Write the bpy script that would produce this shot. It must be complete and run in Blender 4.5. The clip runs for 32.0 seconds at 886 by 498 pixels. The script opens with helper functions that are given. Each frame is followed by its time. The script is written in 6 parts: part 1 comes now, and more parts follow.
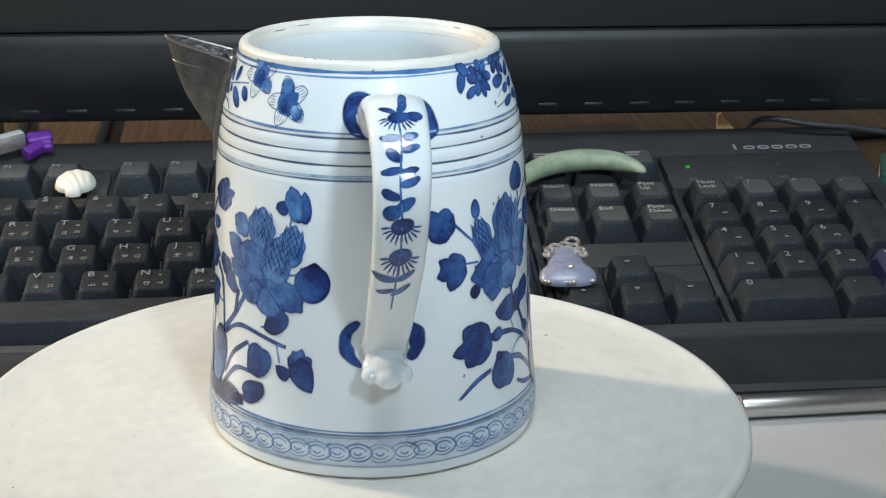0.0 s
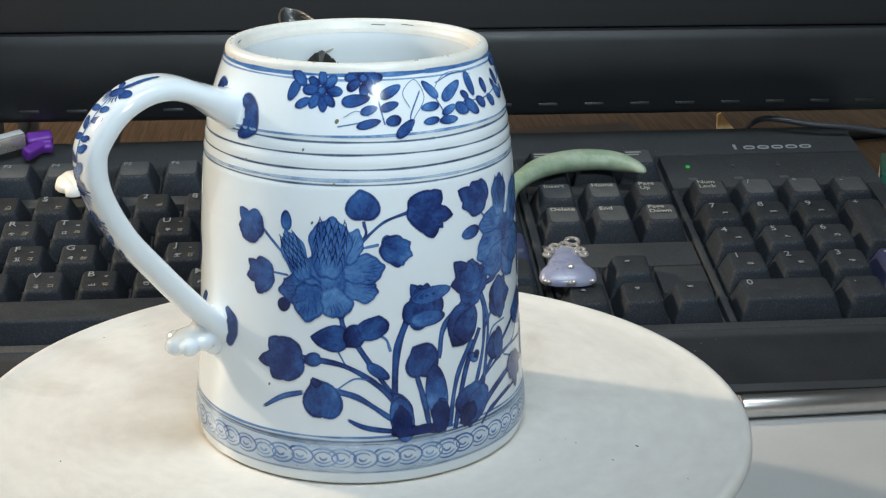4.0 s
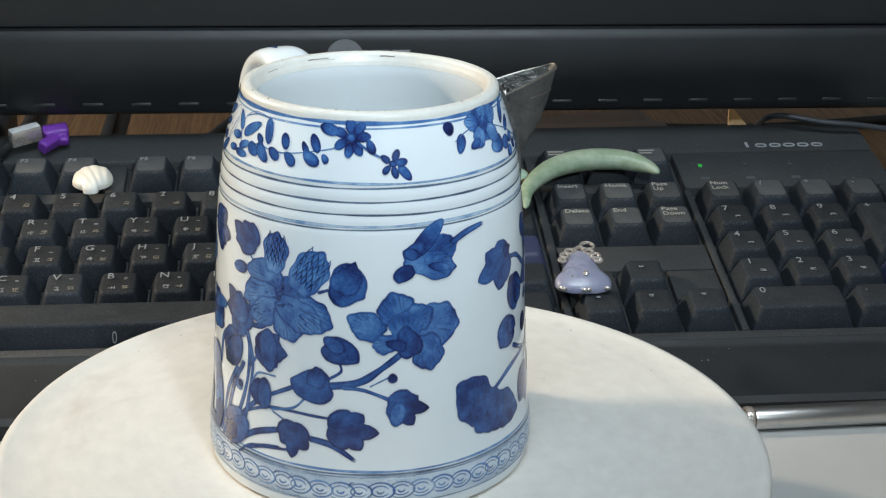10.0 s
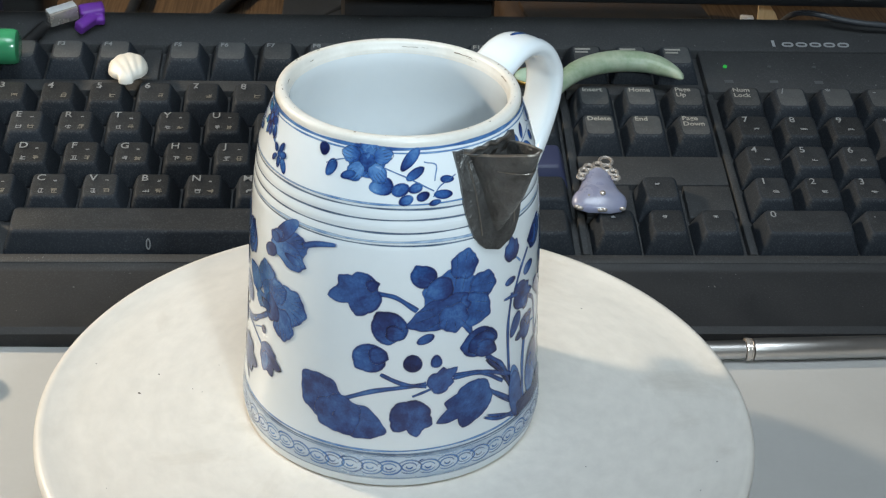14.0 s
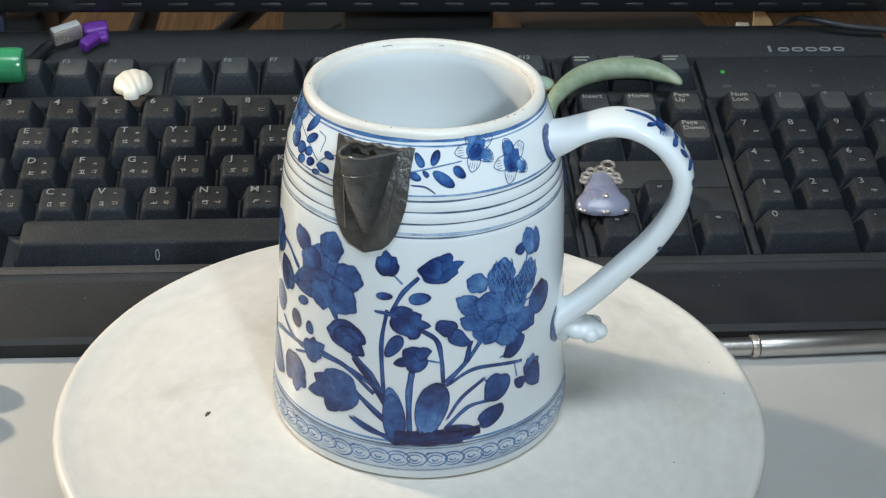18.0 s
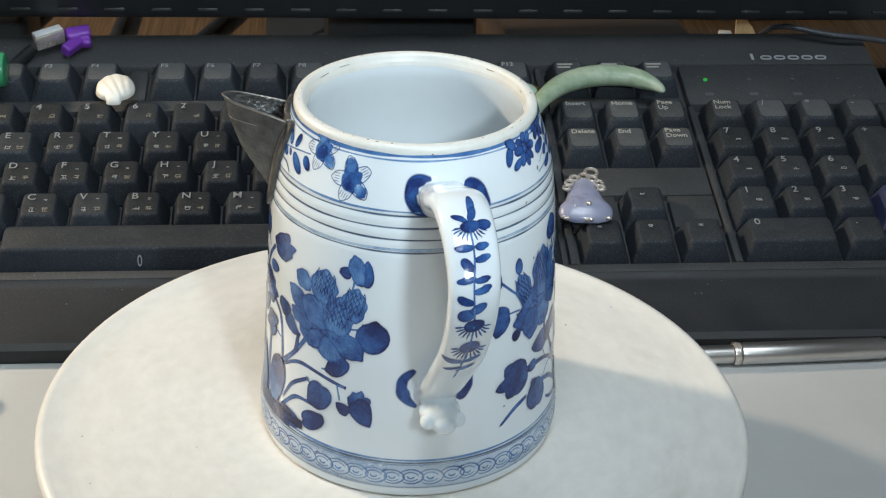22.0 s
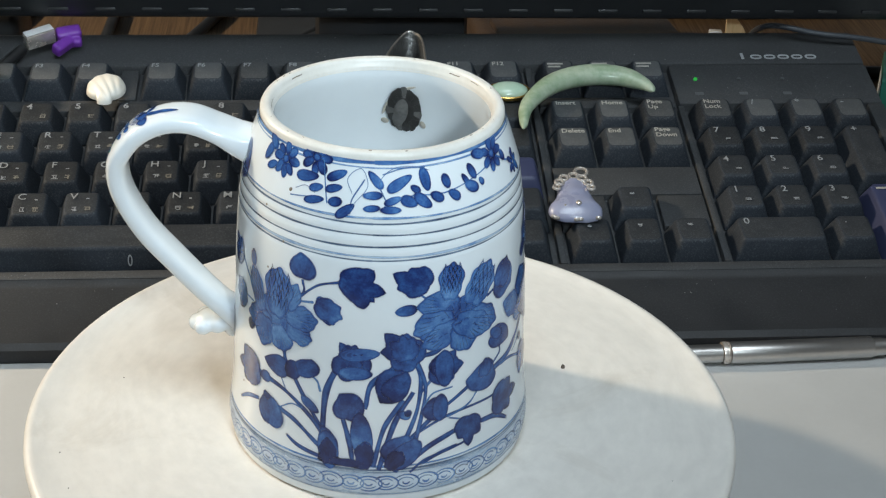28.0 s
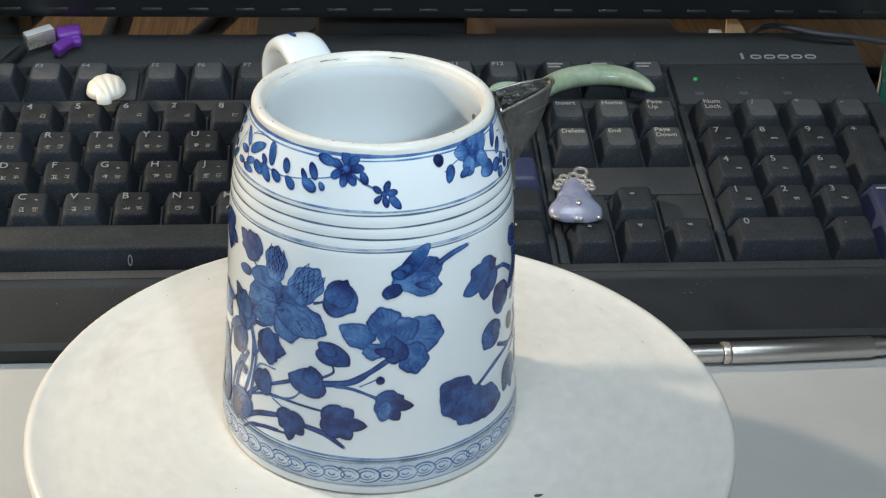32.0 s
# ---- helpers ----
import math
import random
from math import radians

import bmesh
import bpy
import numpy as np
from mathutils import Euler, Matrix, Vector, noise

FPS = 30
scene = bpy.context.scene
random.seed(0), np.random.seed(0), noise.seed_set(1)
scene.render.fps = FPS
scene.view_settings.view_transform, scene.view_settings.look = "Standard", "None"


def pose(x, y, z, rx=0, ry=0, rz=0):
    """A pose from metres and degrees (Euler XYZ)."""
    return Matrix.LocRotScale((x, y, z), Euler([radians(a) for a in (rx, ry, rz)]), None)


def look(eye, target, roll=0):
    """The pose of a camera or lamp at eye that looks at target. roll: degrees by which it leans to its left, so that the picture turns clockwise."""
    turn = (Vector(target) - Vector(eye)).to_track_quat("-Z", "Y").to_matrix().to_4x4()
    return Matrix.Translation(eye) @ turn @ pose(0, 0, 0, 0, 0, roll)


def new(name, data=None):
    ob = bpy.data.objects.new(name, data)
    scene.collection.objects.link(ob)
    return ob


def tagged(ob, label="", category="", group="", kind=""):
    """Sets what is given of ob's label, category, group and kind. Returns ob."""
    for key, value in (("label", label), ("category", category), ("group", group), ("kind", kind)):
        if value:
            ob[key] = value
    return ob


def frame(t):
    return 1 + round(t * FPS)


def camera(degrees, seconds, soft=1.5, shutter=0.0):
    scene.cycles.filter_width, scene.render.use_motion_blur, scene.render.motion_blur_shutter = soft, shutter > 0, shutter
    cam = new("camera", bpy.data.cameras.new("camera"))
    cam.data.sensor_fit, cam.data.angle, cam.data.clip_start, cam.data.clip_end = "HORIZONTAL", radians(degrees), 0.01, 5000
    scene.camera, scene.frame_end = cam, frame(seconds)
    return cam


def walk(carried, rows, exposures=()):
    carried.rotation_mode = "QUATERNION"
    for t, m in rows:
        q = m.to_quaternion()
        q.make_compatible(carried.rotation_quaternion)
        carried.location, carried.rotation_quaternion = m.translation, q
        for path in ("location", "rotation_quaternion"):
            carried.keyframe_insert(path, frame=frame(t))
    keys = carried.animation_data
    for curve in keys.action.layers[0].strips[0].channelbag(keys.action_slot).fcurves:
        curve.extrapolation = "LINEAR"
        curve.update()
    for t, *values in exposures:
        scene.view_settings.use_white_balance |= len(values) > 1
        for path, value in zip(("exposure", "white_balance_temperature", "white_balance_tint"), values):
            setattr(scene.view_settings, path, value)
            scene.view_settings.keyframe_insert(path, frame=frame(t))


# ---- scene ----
import functools

# ---------------------------------------------------------------- camera
cam = camera(32.3, 32.0, soft=1.25)
PATH = [
    (0, (-0.01010, -0.35494, 0.20767), (0.02311, 0.02386, 0.08355), 0.263),
    (8.2, (-0.01010, -0.35494, 0.20767), (0.02311, 0.02386, 0.08355), 0.263),
    (9, (-0.00917, -0.35661, 0.20914), (0.02266, 0.02210, 0.08436), 0.121),
    (9.5, (-0.00990, -0.35095, 0.21465), (0.02522, 0.02623, 0.08619), 0.489),
    (10, (-0.01881, -0.35089, 0.23246), (0.01612, 0.02227, 0.09272), 0.923),
    (10.5, (-0.03280, -0.35549, 0.25584), (0.00369, 0.01057, 0.09876), 1.740),
    (11, (-0.03273, -0.35031, 0.26876), (0.00129, 0.00409, 0.08644), 2.652),
    (11.5, (-0.03534, -0.34943, 0.28092), (-0.00465, 0.00329, 0.09478), 2.764),
    (12, (-0.03356, -0.34316, 0.28952), (-0.00570, 0.00681, 0.09781), 2.695),
    (12.5, (-0.02982, -0.33968, 0.29831), (-0.00242, 0.00539, 0.09787), 2.479),
    (13, (-0.02714, -0.34256, 0.30452), (0.00101, 0.00105, 0.10170), 2.232),
    (13.5, (-0.02132, -0.34348, 0.30186), (0.00551, 0.00035, 0.09921), 2.292),
    (14, (-0.01388, -0.34130, 0.30070), (0.01086, 0.00248, 0.09772), 2.535),
    (14.5, (-0.01758, -0.35729, 0.29564), (0.00685, -0.01332, 0.09294), 2.205),
    (16.5, (-0.01842, -0.34861, 0.29480), (0.00398, -0.00262, 0.09533), 1.120),
    (17, (-0.01879, -0.35124, 0.29555), (0.00468, -0.00442, 0.09763), 1.227),
    (17.5, (-0.01883, -0.35087, 0.29517), (0.00573, -0.00346, 0.09844), 1.287),
    (18, (-0.01883, -0.35088, 0.29475), (0.00752, -0.00296, 0.09914), 1.471),
    (18.5, (-0.01913, -0.35103, 0.29490), (0.00918, -0.00300, 0.09978), 1.681),
    (19, (-0.01927, -0.35099, 0.29487), (0.01024, -0.00274, 0.10031), 1.856),
    (19.5, (-0.01937, -0.35054, 0.29498), (0.01078, -0.00241, 0.10031), 1.896),
    (20, (-0.01938, -0.35042, 0.29465), (0.01118, -0.00214, 0.10030), 1.920),
    (21, (-0.01987, -0.35077, 0.29545), (0.01132, -0.00263, 0.10096), 2.007),
    (22, (-0.01979, -0.35020, 0.29543), (0.01170, -0.00209, 0.10095), 2.072),
    (23, (-0.01844, -0.35057, 0.29609), (0.01294, -0.00258, 0.10135), 2.032),
    (24, (-0.01830, -0.35064, 0.29608), (0.01367, -0.00275, 0.10126), 2.057),
    (25, (-0.01914, -0.35098, 0.29657), (0.01415, -0.00330, 0.10161), 2.173),
    (25.5, (-0.01918, -0.35064, 0.29634), (0.01431, -0.00295, 0.10143), 2.176),
    (28, (-0.01804, -0.35086, 0.29698), (0.01475, -0.00326, 0.10179), 2.136),
    (32, (-0.01804, -0.35086, 0.29698), (0.01475, -0.00326, 0.10179), 2.136),
]
walk(cam, [(t, look(eye, target, roll)) for t, eye, target, roll in PATH], [(0, 0.12), (9, 0.12), (11, 0.05), (32, 0.05)])

# ---------------------------------------------------------------- light
world = bpy.data.worlds.new("room_air")
scene.world = world
world.use_nodes = True
world.node_tree.nodes["Background"].inputs[0].default_value = (0.80, 0.86, 1.0, 1)
world.node_tree.nodes["Background"].inputs[1].default_value = 0.10


def area_lamp(name, place, target, size, watts, colour, spread=180):
    data = bpy.data.lights.new(name, "AREA")
    data.shape, data.size, data.energy, data.color, data.spread = "DISK", size, watts, colour, radians(spread)
    lamp = new(name, data)
    lamp.matrix_world = look(place, target)
    return lamp


# A soft overhead fill, a cool lamp in front above the camera, tipped up towards the monitor, and a warm desk lamp to
# the left, behind.
# Fill added for even light from above; no ceiling source is known.
area_lamp("overhead_fill", (0.0, -0.5, 1.86), (0.0, 0.0, 0), 1.0, 27.5, (0.79, 0.915, 1.0))
# Beam narrowed and aimed high to leave the lower pot and disc darker.
area_lamp("front_lamp", (0.125, -0.50, 0.42), (0, 0.12, 0.25), 0.055, 0.33, (0.76, 0.92, 1.0), 52)
area_lamp("desk_lamp", (-0.66, 0.32, 0.46), (0.02, 0.0, 0.05), 0.06, 5.2, (1.0, 0.84, 0.62))

# ---------------------------------------------------------------- materials
MATS = {}


def node(tree, kind, **values):
    n = tree.nodes.new(kind)
    for key, value in values.items():
        n.inputs[key].default_value = value
    return n


def wiped(tree, vector):
    """Coordinates that run round the middle of a disc, for marks left by wiping it as it turns."""
    link = tree.links.new
    shaken = node(tree, "ShaderNodeTexNoise", Scale=22.0, Detail=3.0)
    link(vector, shaken.inputs["Vector"])
    push = tree.nodes.new("ShaderNodeVectorMath")
    push.operation = "MULTIPLY_ADD"
    link(shaken.outputs["Color"], push.inputs[0])
    push.inputs[1].default_value = (0.009, 0.009, 0.0)
    link(vector, push.inputs[2])
    level = tree.nodes.new("ShaderNodeVectorMath")
    level.operation = "MULTIPLY"
    link(push.outputs[0], level.inputs[0])
    level.inputs[1].default_value = (1, 1, 0)
    length = tree.nodes.new("ShaderNodeVectorMath")
    length.operation = "LENGTH"
    link(level.outputs[0], length.inputs[0])
    unit = tree.nodes.new("ShaderNodeVectorMath")
    unit.operation = "NORMALIZE"
    link(level.outputs[0], unit.inputs[0])
    small = tree.nodes.new("ShaderNodeVectorMath")
    small.operation = "SCALE"
    small.inputs["Scale"].default_value = 0.11
    link(unit.outputs[0], small.inputs[0])
    far = node(tree, "ShaderNodeCombineXYZ")
    triple = tree.nodes.new("ShaderNodeMath")
    triple.operation = "MULTIPLY"
    triple.inputs[1].default_value = 3.0
    link(length.outputs["Value"], triple.inputs[0])
    link(triple.outputs[0], far.inputs["Z"])
    total = tree.nodes.new("ShaderNodeVectorMath")
    total.operation = "ADD"
    link(small.outputs[0], total.inputs[0])
    link(far.outputs[0], total.inputs[1])
    return total.outputs[0]


def surface(name, colour, rough=0.5, metal=0.0, other=None, grain=60.0, spots=8.0, bump=0.1, coat=0.0,
            depth=0.0005, trans=0.0, ior=1.5, sheen_rough=0.15, stretch=(1, 1, 1), sss=0.0, pieces=False, swirl=False, dust=0.0, stains=None):
    """A principled material with colour variation at two scales, uneven roughness and fine relief."""
    mat = bpy.data.materials.new(name)
    mat.use_nodes = True
    tree = mat.node_tree
    bsdf = tree.nodes["Principled BSDF"]
    link = tree.links.new
    place = tree.nodes.new("ShaderNodeTexCoord")
    scale = tree.nodes.new("ShaderNodeMapping")
    scale.inputs["Scale"].default_value = stretch
    link(place.outputs["Object"], scale.inputs["Vector"])
    fine = node(tree, "ShaderNodeTexNoise", Scale=grain * 10, Detail=6.0, Roughness=0.6)
    wide = node(tree, "ShaderNodeTexNoise", Scale=spots * 10, Detail=4.0, Roughness=0.55)
    for n in (fine, wide):
        link(scale.outputs["Vector"], n.inputs["Vector"])
    if swirl:
        link(wiped(tree, scale.outputs["Vector"]), wide.inputs["Vector"])
    blend = tree.nodes.new("ShaderNodeMix")
    blend.data_type = "RGBA"
    other = other or tuple(c * 0.8 for c in colour)
    blend.inputs["A"].default_value = (*colour, 1)
    blend.inputs["B"].default_value = (*other, 1)
    mixed = tree.nodes.new("ShaderNodeMath")
    mixed.operation = "MULTIPLY_ADD"
    link(fine.outputs["Fac"], mixed.inputs[0])
    mixed.inputs[1].default_value = 0.35
    link(wide.outputs["Fac"], mixed.inputs[2])
    ramp = tree.nodes.new("ShaderNodeMapRange")
    ramp.inputs["From Min"].default_value, ramp.inputs["From Max"].default_value = 0.42, 0.95
    link(mixed.outputs[0], ramp.inputs["Value"])
    link(ramp.outputs[0], blend.inputs["Factor"])
    colour_out = blend.outputs["Result"]
    if pieces:
        info = tree.nodes.new("ShaderNodeObjectInfo")
        vary = tree.nodes.new("ShaderNodeHueSaturation")
        spread = tree.nodes.new("ShaderNodeMapRange")
        spread.inputs["To Min"].default_value, spread.inputs["To Max"].default_value = 0.75, 1.25
        link(info.outputs["Random"], spread.inputs["Value"])
        link(spread.outputs[0], vary.inputs["Value"])
        link(colour_out, vary.inputs["Color"])
        colour_out = vary.outputs["Color"]
    if stains:
        smear = node(tree, "ShaderNodeTexNoise", Scale=26.0, Detail=6.0, Roughness=0.62, Distortion=0.6)
        link(place.outputs["Object"], smear.inputs["Vector"])
        patchy = tree.nodes.new("ShaderNodeMapRange")
        patchy.inputs["From Min"].default_value, patchy.inputs["From Max"].default_value = 0.58, 0.84
        patchy.inputs["To Max"].default_value = 0.7
        link(smear.outputs["Fac"], patchy.inputs["Value"])
        soil = tree.nodes.new("ShaderNodeMix")
        soil.data_type = "RGBA"
        link(patchy.outputs[0], soil.inputs["Factor"])
        link(colour_out, soil.inputs["A"])
        soil.inputs["B"].default_value = (*stains, 1)
        colour_out = soil.outputs["Result"]
    if dust:
        lint = node(tree, "ShaderNodeTexNoise", Scale=1500.0, Detail=5.0, Roughness=0.75)
        link(scale.outputs["Vector"], lint.inputs["Vector"])
        film = node(tree, "ShaderNodeTexNoise", Scale=55.0, Detail=4.0)
        link(place.outputs["Object"], film.inputs["Vector"])
        pick = tree.nodes.new("ShaderNodeMapRange")
        pick.inputs["From Min"].default_value, pick.inputs["From Max"].default_value = 0.50, 0.72
        pick.inputs["To Max"].default_value = dust
        link(lint.outputs["Fac"], pick.inputs["Value"])
        thin = tree.nodes.new("ShaderNodeMath")
        thin.operation = "MULTIPLY"
        link(pick.outputs[0], thin.inputs[0])
        link(film.outputs["Fac"], thin.inputs[1])
        powder = tree.nodes.new("ShaderNodeMix")
        powder.data_type = "RGBA"
        link(thin.outputs[0], powder.inputs["Factor"])
        link(colour_out, powder.inputs["A"])
        powder.inputs["B"].default_value = (0.26, 0.27, 0.28, 1)
        colour_out = powder.outputs["Result"]
    link(colour_out, bsdf.inputs["Base Color"])
    gloss = tree.nodes.new("ShaderNodeMapRange")
    gloss.inputs["To Min"].default_value = max(rough - 0.25 * rough, 0.0)
    gloss.inputs["To Max"].default_value = min(rough + 0.25 * rough, 1.0)
    link(wide.outputs["Fac"], gloss.inputs["Value"])
    link(gloss.outputs[0], bsdf.inputs["Roughness"])
    relief = node(tree, "ShaderNodeBump", Strength=bump, Distance=depth)
    link(fine.outputs["Fac"], relief.inputs["Height"])
    link(relief.outputs[0], bsdf.inputs["Normal"])
    bsdf.inputs["Metallic"].default_value = metal
    bsdf.inputs["Coat Weight"].default_value = coat
    bsdf.inputs["Coat Roughness"].default_value = sheen_rough
    bsdf.inputs["Transmission Weight"].default_value = trans
    bsdf.inputs["IOR"].default_value = ior
    if sss:
        bsdf.inputs["Subsurface Weight"].default_value = sss
        bsdf.inputs["Subsurface Scale"].default_value = 0.004
        bsdf.inputs["Subsurface Radius"].default_value = (1.0, 0.9, 0.8)
    MATS[name] = mat
    return mat


porcelain = surface("porcelain", (0.825, 0.875, 0.91), 0.10, other=(0.78, 0.83, 0.865), grain=30, spots=4, bump=0.02, coat=0.15, sheen_rough=0.04)
bare_clay = surface("bare_clay", (0.85, 0.83, 0.785), 0.34, other=(0.71, 0.68, 0.62), grain=70, spots=9, bump=0.15, depth=0.0003)


def paint(name, tones):
    """Cobalt under the glaze. On each stroke 'wash' tells how thin the colour lies, 'cover' fades it out at the edge
    of the stroke, and 'stroke' runs along the brush."""
    mat = bpy.data.materials.new(name)
    mat.use_nodes = True
    tree = mat.node_tree
    link = tree.links.new
    bsdf = tree.nodes["Principled BSDF"]
    given = {}
    for key in ("wash", "cover", "stroke"):
        given[key] = tree.nodes.new("ShaderNodeAttribute")
        given[key].attribute_name = key
    place = tree.nodes.new("ShaderNodeTexCoord")
    streak = node(tree, "ShaderNodeTexNoise", Scale=1.0, Detail=3.0, Roughness=0.6)
    link(given["stroke"].outputs["Vector"], streak.inputs["Vector"])
    cloud = node(tree, "ShaderNodeTexNoise", Scale=230.0, Detail=4.0, Roughness=0.6)
    grit = node(tree, "ShaderNodeTexNoise", Scale=1900.0, Detail=3.0, Roughness=0.7)
    for n in (cloud, grit):
        link(place.outputs["Object"], n.inputs["Vector"])
    info = tree.nodes.new("ShaderNodeObjectInfo")
    total = given["wash"].outputs["Fac"]
    for source, amount in ((streak.outputs["Fac"], 0.24), (cloud.outputs["Fac"], 0.80), (grit.outputs["Fac"], 0.24), (info.outputs["Random"], 0.14)):
        shift = tree.nodes.new("ShaderNodeMath")
        shift.operation = "MULTIPLY_ADD"
        link(source, shift.inputs[0])
        shift.inputs[1].default_value = amount
        less = tree.nodes.new("ShaderNodeMath")
        less.operation = "SUBTRACT"
        link(total, less.inputs[0])
        less.inputs[1].default_value = amount / 2
        link(less.outputs[0], shift.inputs[2])
        total = shift.outputs[0]
    ramp = tree.nodes.new("ShaderNodeValToRGB")
    stops = ramp.color_ramp.elements
    for at, colour in tones[1:-1]:
        stops.new(at)
    for stop, (at, colour) in zip(stops, tones):
        stop.position, stop.color = at, (*colour, 1)
    link(total, ramp.inputs["Fac"])
    link(ramp.outputs["Color"], bsdf.inputs["Base Color"])
    link(given["cover"].outputs["Fac"], bsdf.inputs["Alpha"])
    bsdf.inputs["Roughness"].default_value = 0.12
    MATS[name] = mat
    return mat


cobalt = paint("cobalt", [(0.0, (0.009, 0.011, 0.060)), (0.26, (0.017, 0.037, 0.155)), (0.50, (0.036, 0.112, 0.335)), (0.76, (0.115, 0.265, 0.54)), (1.0, (0.48, 0.62, 0.79))])
cobalt_grey = paint("cobalt_grey", [(0.0, (0.030, 0.045, 0.085)), (0.30, (0.055, 0.085, 0.15)), (0.60, (0.16, 0.23, 0.34)), (1.0, (0.56, 0.65, 0.74))])
pewter = surface("pewter", (0.165, 0.163, 0.16), 0.36, 0.7, other=(0.065, 0.063, 0.06), grain=32, spots=20, bump=0.85, depth=0.0011)
pewter_black = surface("pewter_black", (0.055, 0.053, 0.05), 0.45, 0.4, other=(0.03, 0.03, 0.03), grain=90, spots=30, bump=0.3, depth=0.0004)
pewter_grey = surface("pewter_grey", (0.19, 0.186, 0.178), 0.5, 0.2, other=(0.06, 0.06, 0.058), grain=90, spots=30, bump=0.3, depth=0.0004)
pewter_edge = surface("pewter_edge", (0.42, 0.38, 0.34), 0.35, 0.9, other=(0.22, 0.2, 0.18), grain=90, spots=30, bump=0.3)
old_glue = surface("old_glue", (0.55, 0.52, 0.45), 0.45, other=(0.34, 0.31, 0.26), grain=90, spots=40)
disc_white = surface("disc_white", (0.855, 0.818, 0.762), 0.40, other=(0.755, 0.722, 0.672), grain=22, spots=8.5, bump=0.16, depth=0.0006, swirl=True, stains=(0.50, 0.445, 0.37))
speck_dark = surface("speck_dark", (0.10, 0.085, 0.07), 0.7)
base_grey = surface("base_grey", (0.55, 0.55, 0.54), 0.45)
desk_white = surface("desk_white", (0.575, 0.572, 0.56), 0.38, other=(0.525, 0.522, 0.51), grain=50, spots=3, bump=0.05)
board_black = surface("board_black", (0.031, 0.0325, 0.035), 0.64, other=(0.043, 0.045, 0.048), grain=120, spots=6, bump=0.25, depth=0.0002, dust=0.38)
rest_black = surface("rest_black", (0.0105, 0.0118, 0.0145), 0.60, other=(0.0165, 0.018, 0.021), grain=120, spots=6, bump=0.25, depth=0.0002, dust=0.16)
key_black = surface("key_black", (0.0155, 0.0195, 0.0262), 0.60, other=(0.0245, 0.0296, 0.0375), grain=130, spots=10, bump=0.2, depth=0.00015, pieces=True, dust=0.34, ior=1.32)
# Paler materials for keycap tops; the dusty one goes on seldom-used rows.
key_top = surface("key_top", (0.0195, 0.0215, 0.0245), 0.55, other=(0.031, 0.033, 0.036), grain=130, spots=14, bump=0.2, depth=0.00015, pieces=True, dust=0.36, ior=1.36)
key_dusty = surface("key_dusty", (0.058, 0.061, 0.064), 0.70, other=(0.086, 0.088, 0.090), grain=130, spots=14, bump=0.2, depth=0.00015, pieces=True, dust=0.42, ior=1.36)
key_blue = surface("key_blue", (0.036, 0.042, 0.095), 0.42, other=(0.045, 0.052, 0.11), grain=130, spots=10, bump=0.2, depth=0.00015)
legend_grey = surface("legend_grey", (0.31, 0.32, 0.33), 0.5, grain=100)
legend_gold = surface("legend_gold", (0.25, 0.23, 0.19), 0.5, grain=100)
silver_print = surface("silver_print", (0.46, 0.47, 0.49), 0.45, 0.2)
print_dim = surface("print_dim", (0.10, 0.105, 0.11), 0.5)
print_grey = surface("print_grey", (0.17, 0.175, 0.185), 0.45)
vent_black = surface("vent_black", (0.024, 0.025, 0.0275), 0.5)
legend_cream = surface("legend_cream", (0.42, 0.40, 0.36), 0.5, grain=100)
pale_wood = surface("pale_wood", (0.70, 0.50, 0.28), 0.6, other=(0.55, 0.36, 0.18), grain=40, spots=20, stretch=(4, 4, 0.5))
lint = surface("lint", (0.20, 0.20, 0.20), 0.8)
leather = surface("leather", (0.045, 0.028, 0.017), 0.45, other=(0.09, 0.055, 0.03), grain=60, spots=12, bump=0.4, depth=0.0005)
teal = surface("teal", (0.02, 0.12, 0.085), 0.35, other=(0.03, 0.16, 0.11), grain=40, spots=9)
stain_brown = surface("stain_brown", (0.30, 0.25, 0.19), 0.7, other=(0.14, 0.11, 0.085), grain=90, spots=40)
cable_grey = surface("cable_grey", (0.055, 0.06, 0.07), 0.45)
screen_black = surface("screen_black", (0.020, 0.021, 0.0235), 0.45, grain=100, spots=2, bump=0.03)
bezel_black = surface("bezel_black", (0.018, 0.0192, 0.0215), 0.46, other=(0.024, 0.0256, 0.029), grain=100, spots=3, bump=0.12, depth=0.0002)
wood = surface("wood", (0.19, 0.115, 0.055), 0.55, other=(0.045, 0.027, 0.013), grain=22, spots=9, bump=0.3, stretch=(9, 0.25, 5))
cable_black = surface("cable_black", (0.018, 0.018, 0.019), 0.45)
steel = surface("steel", (0.72, 0.68, 0.65), 0.34, 1.0, other=(0.60, 0.58, 0.56), grain=40, spots=10, bump=0.04)
silver = surface("silver", (0.90, 0.85, 0.80), 0.26, 0.7, other=(0.60, 0.52, 0.46), grain=80, spots=30)
gold = surface("gold", (0.75, 0.50, 0.16), 0.25, 1.0, other=(0.6, 0.36, 0.1), grain=80, spots=30)
jade_green = surface("jade_green", (0.20, 0.30, 0.18), 0.40, other=(0.46, 0.52, 0.40), grain=55, spots=16, bump=0.04, coat=0.1, sss=0.3)
jade_lavender = surface("jade_lavender", (0.235, 0.25, 0.37), 0.28, other=(0.33, 0.34, 0.45), grain=30, spots=9, bump=0.05, coat=0.2, sss=0.25)
jade_pale = surface("jade_pale", (0.34, 0.50, 0.40), 0.2, other=(0.5, 0.62, 0.5), grain=30, spots=9, bump=0.05, coat=0.4, sss=0.25)
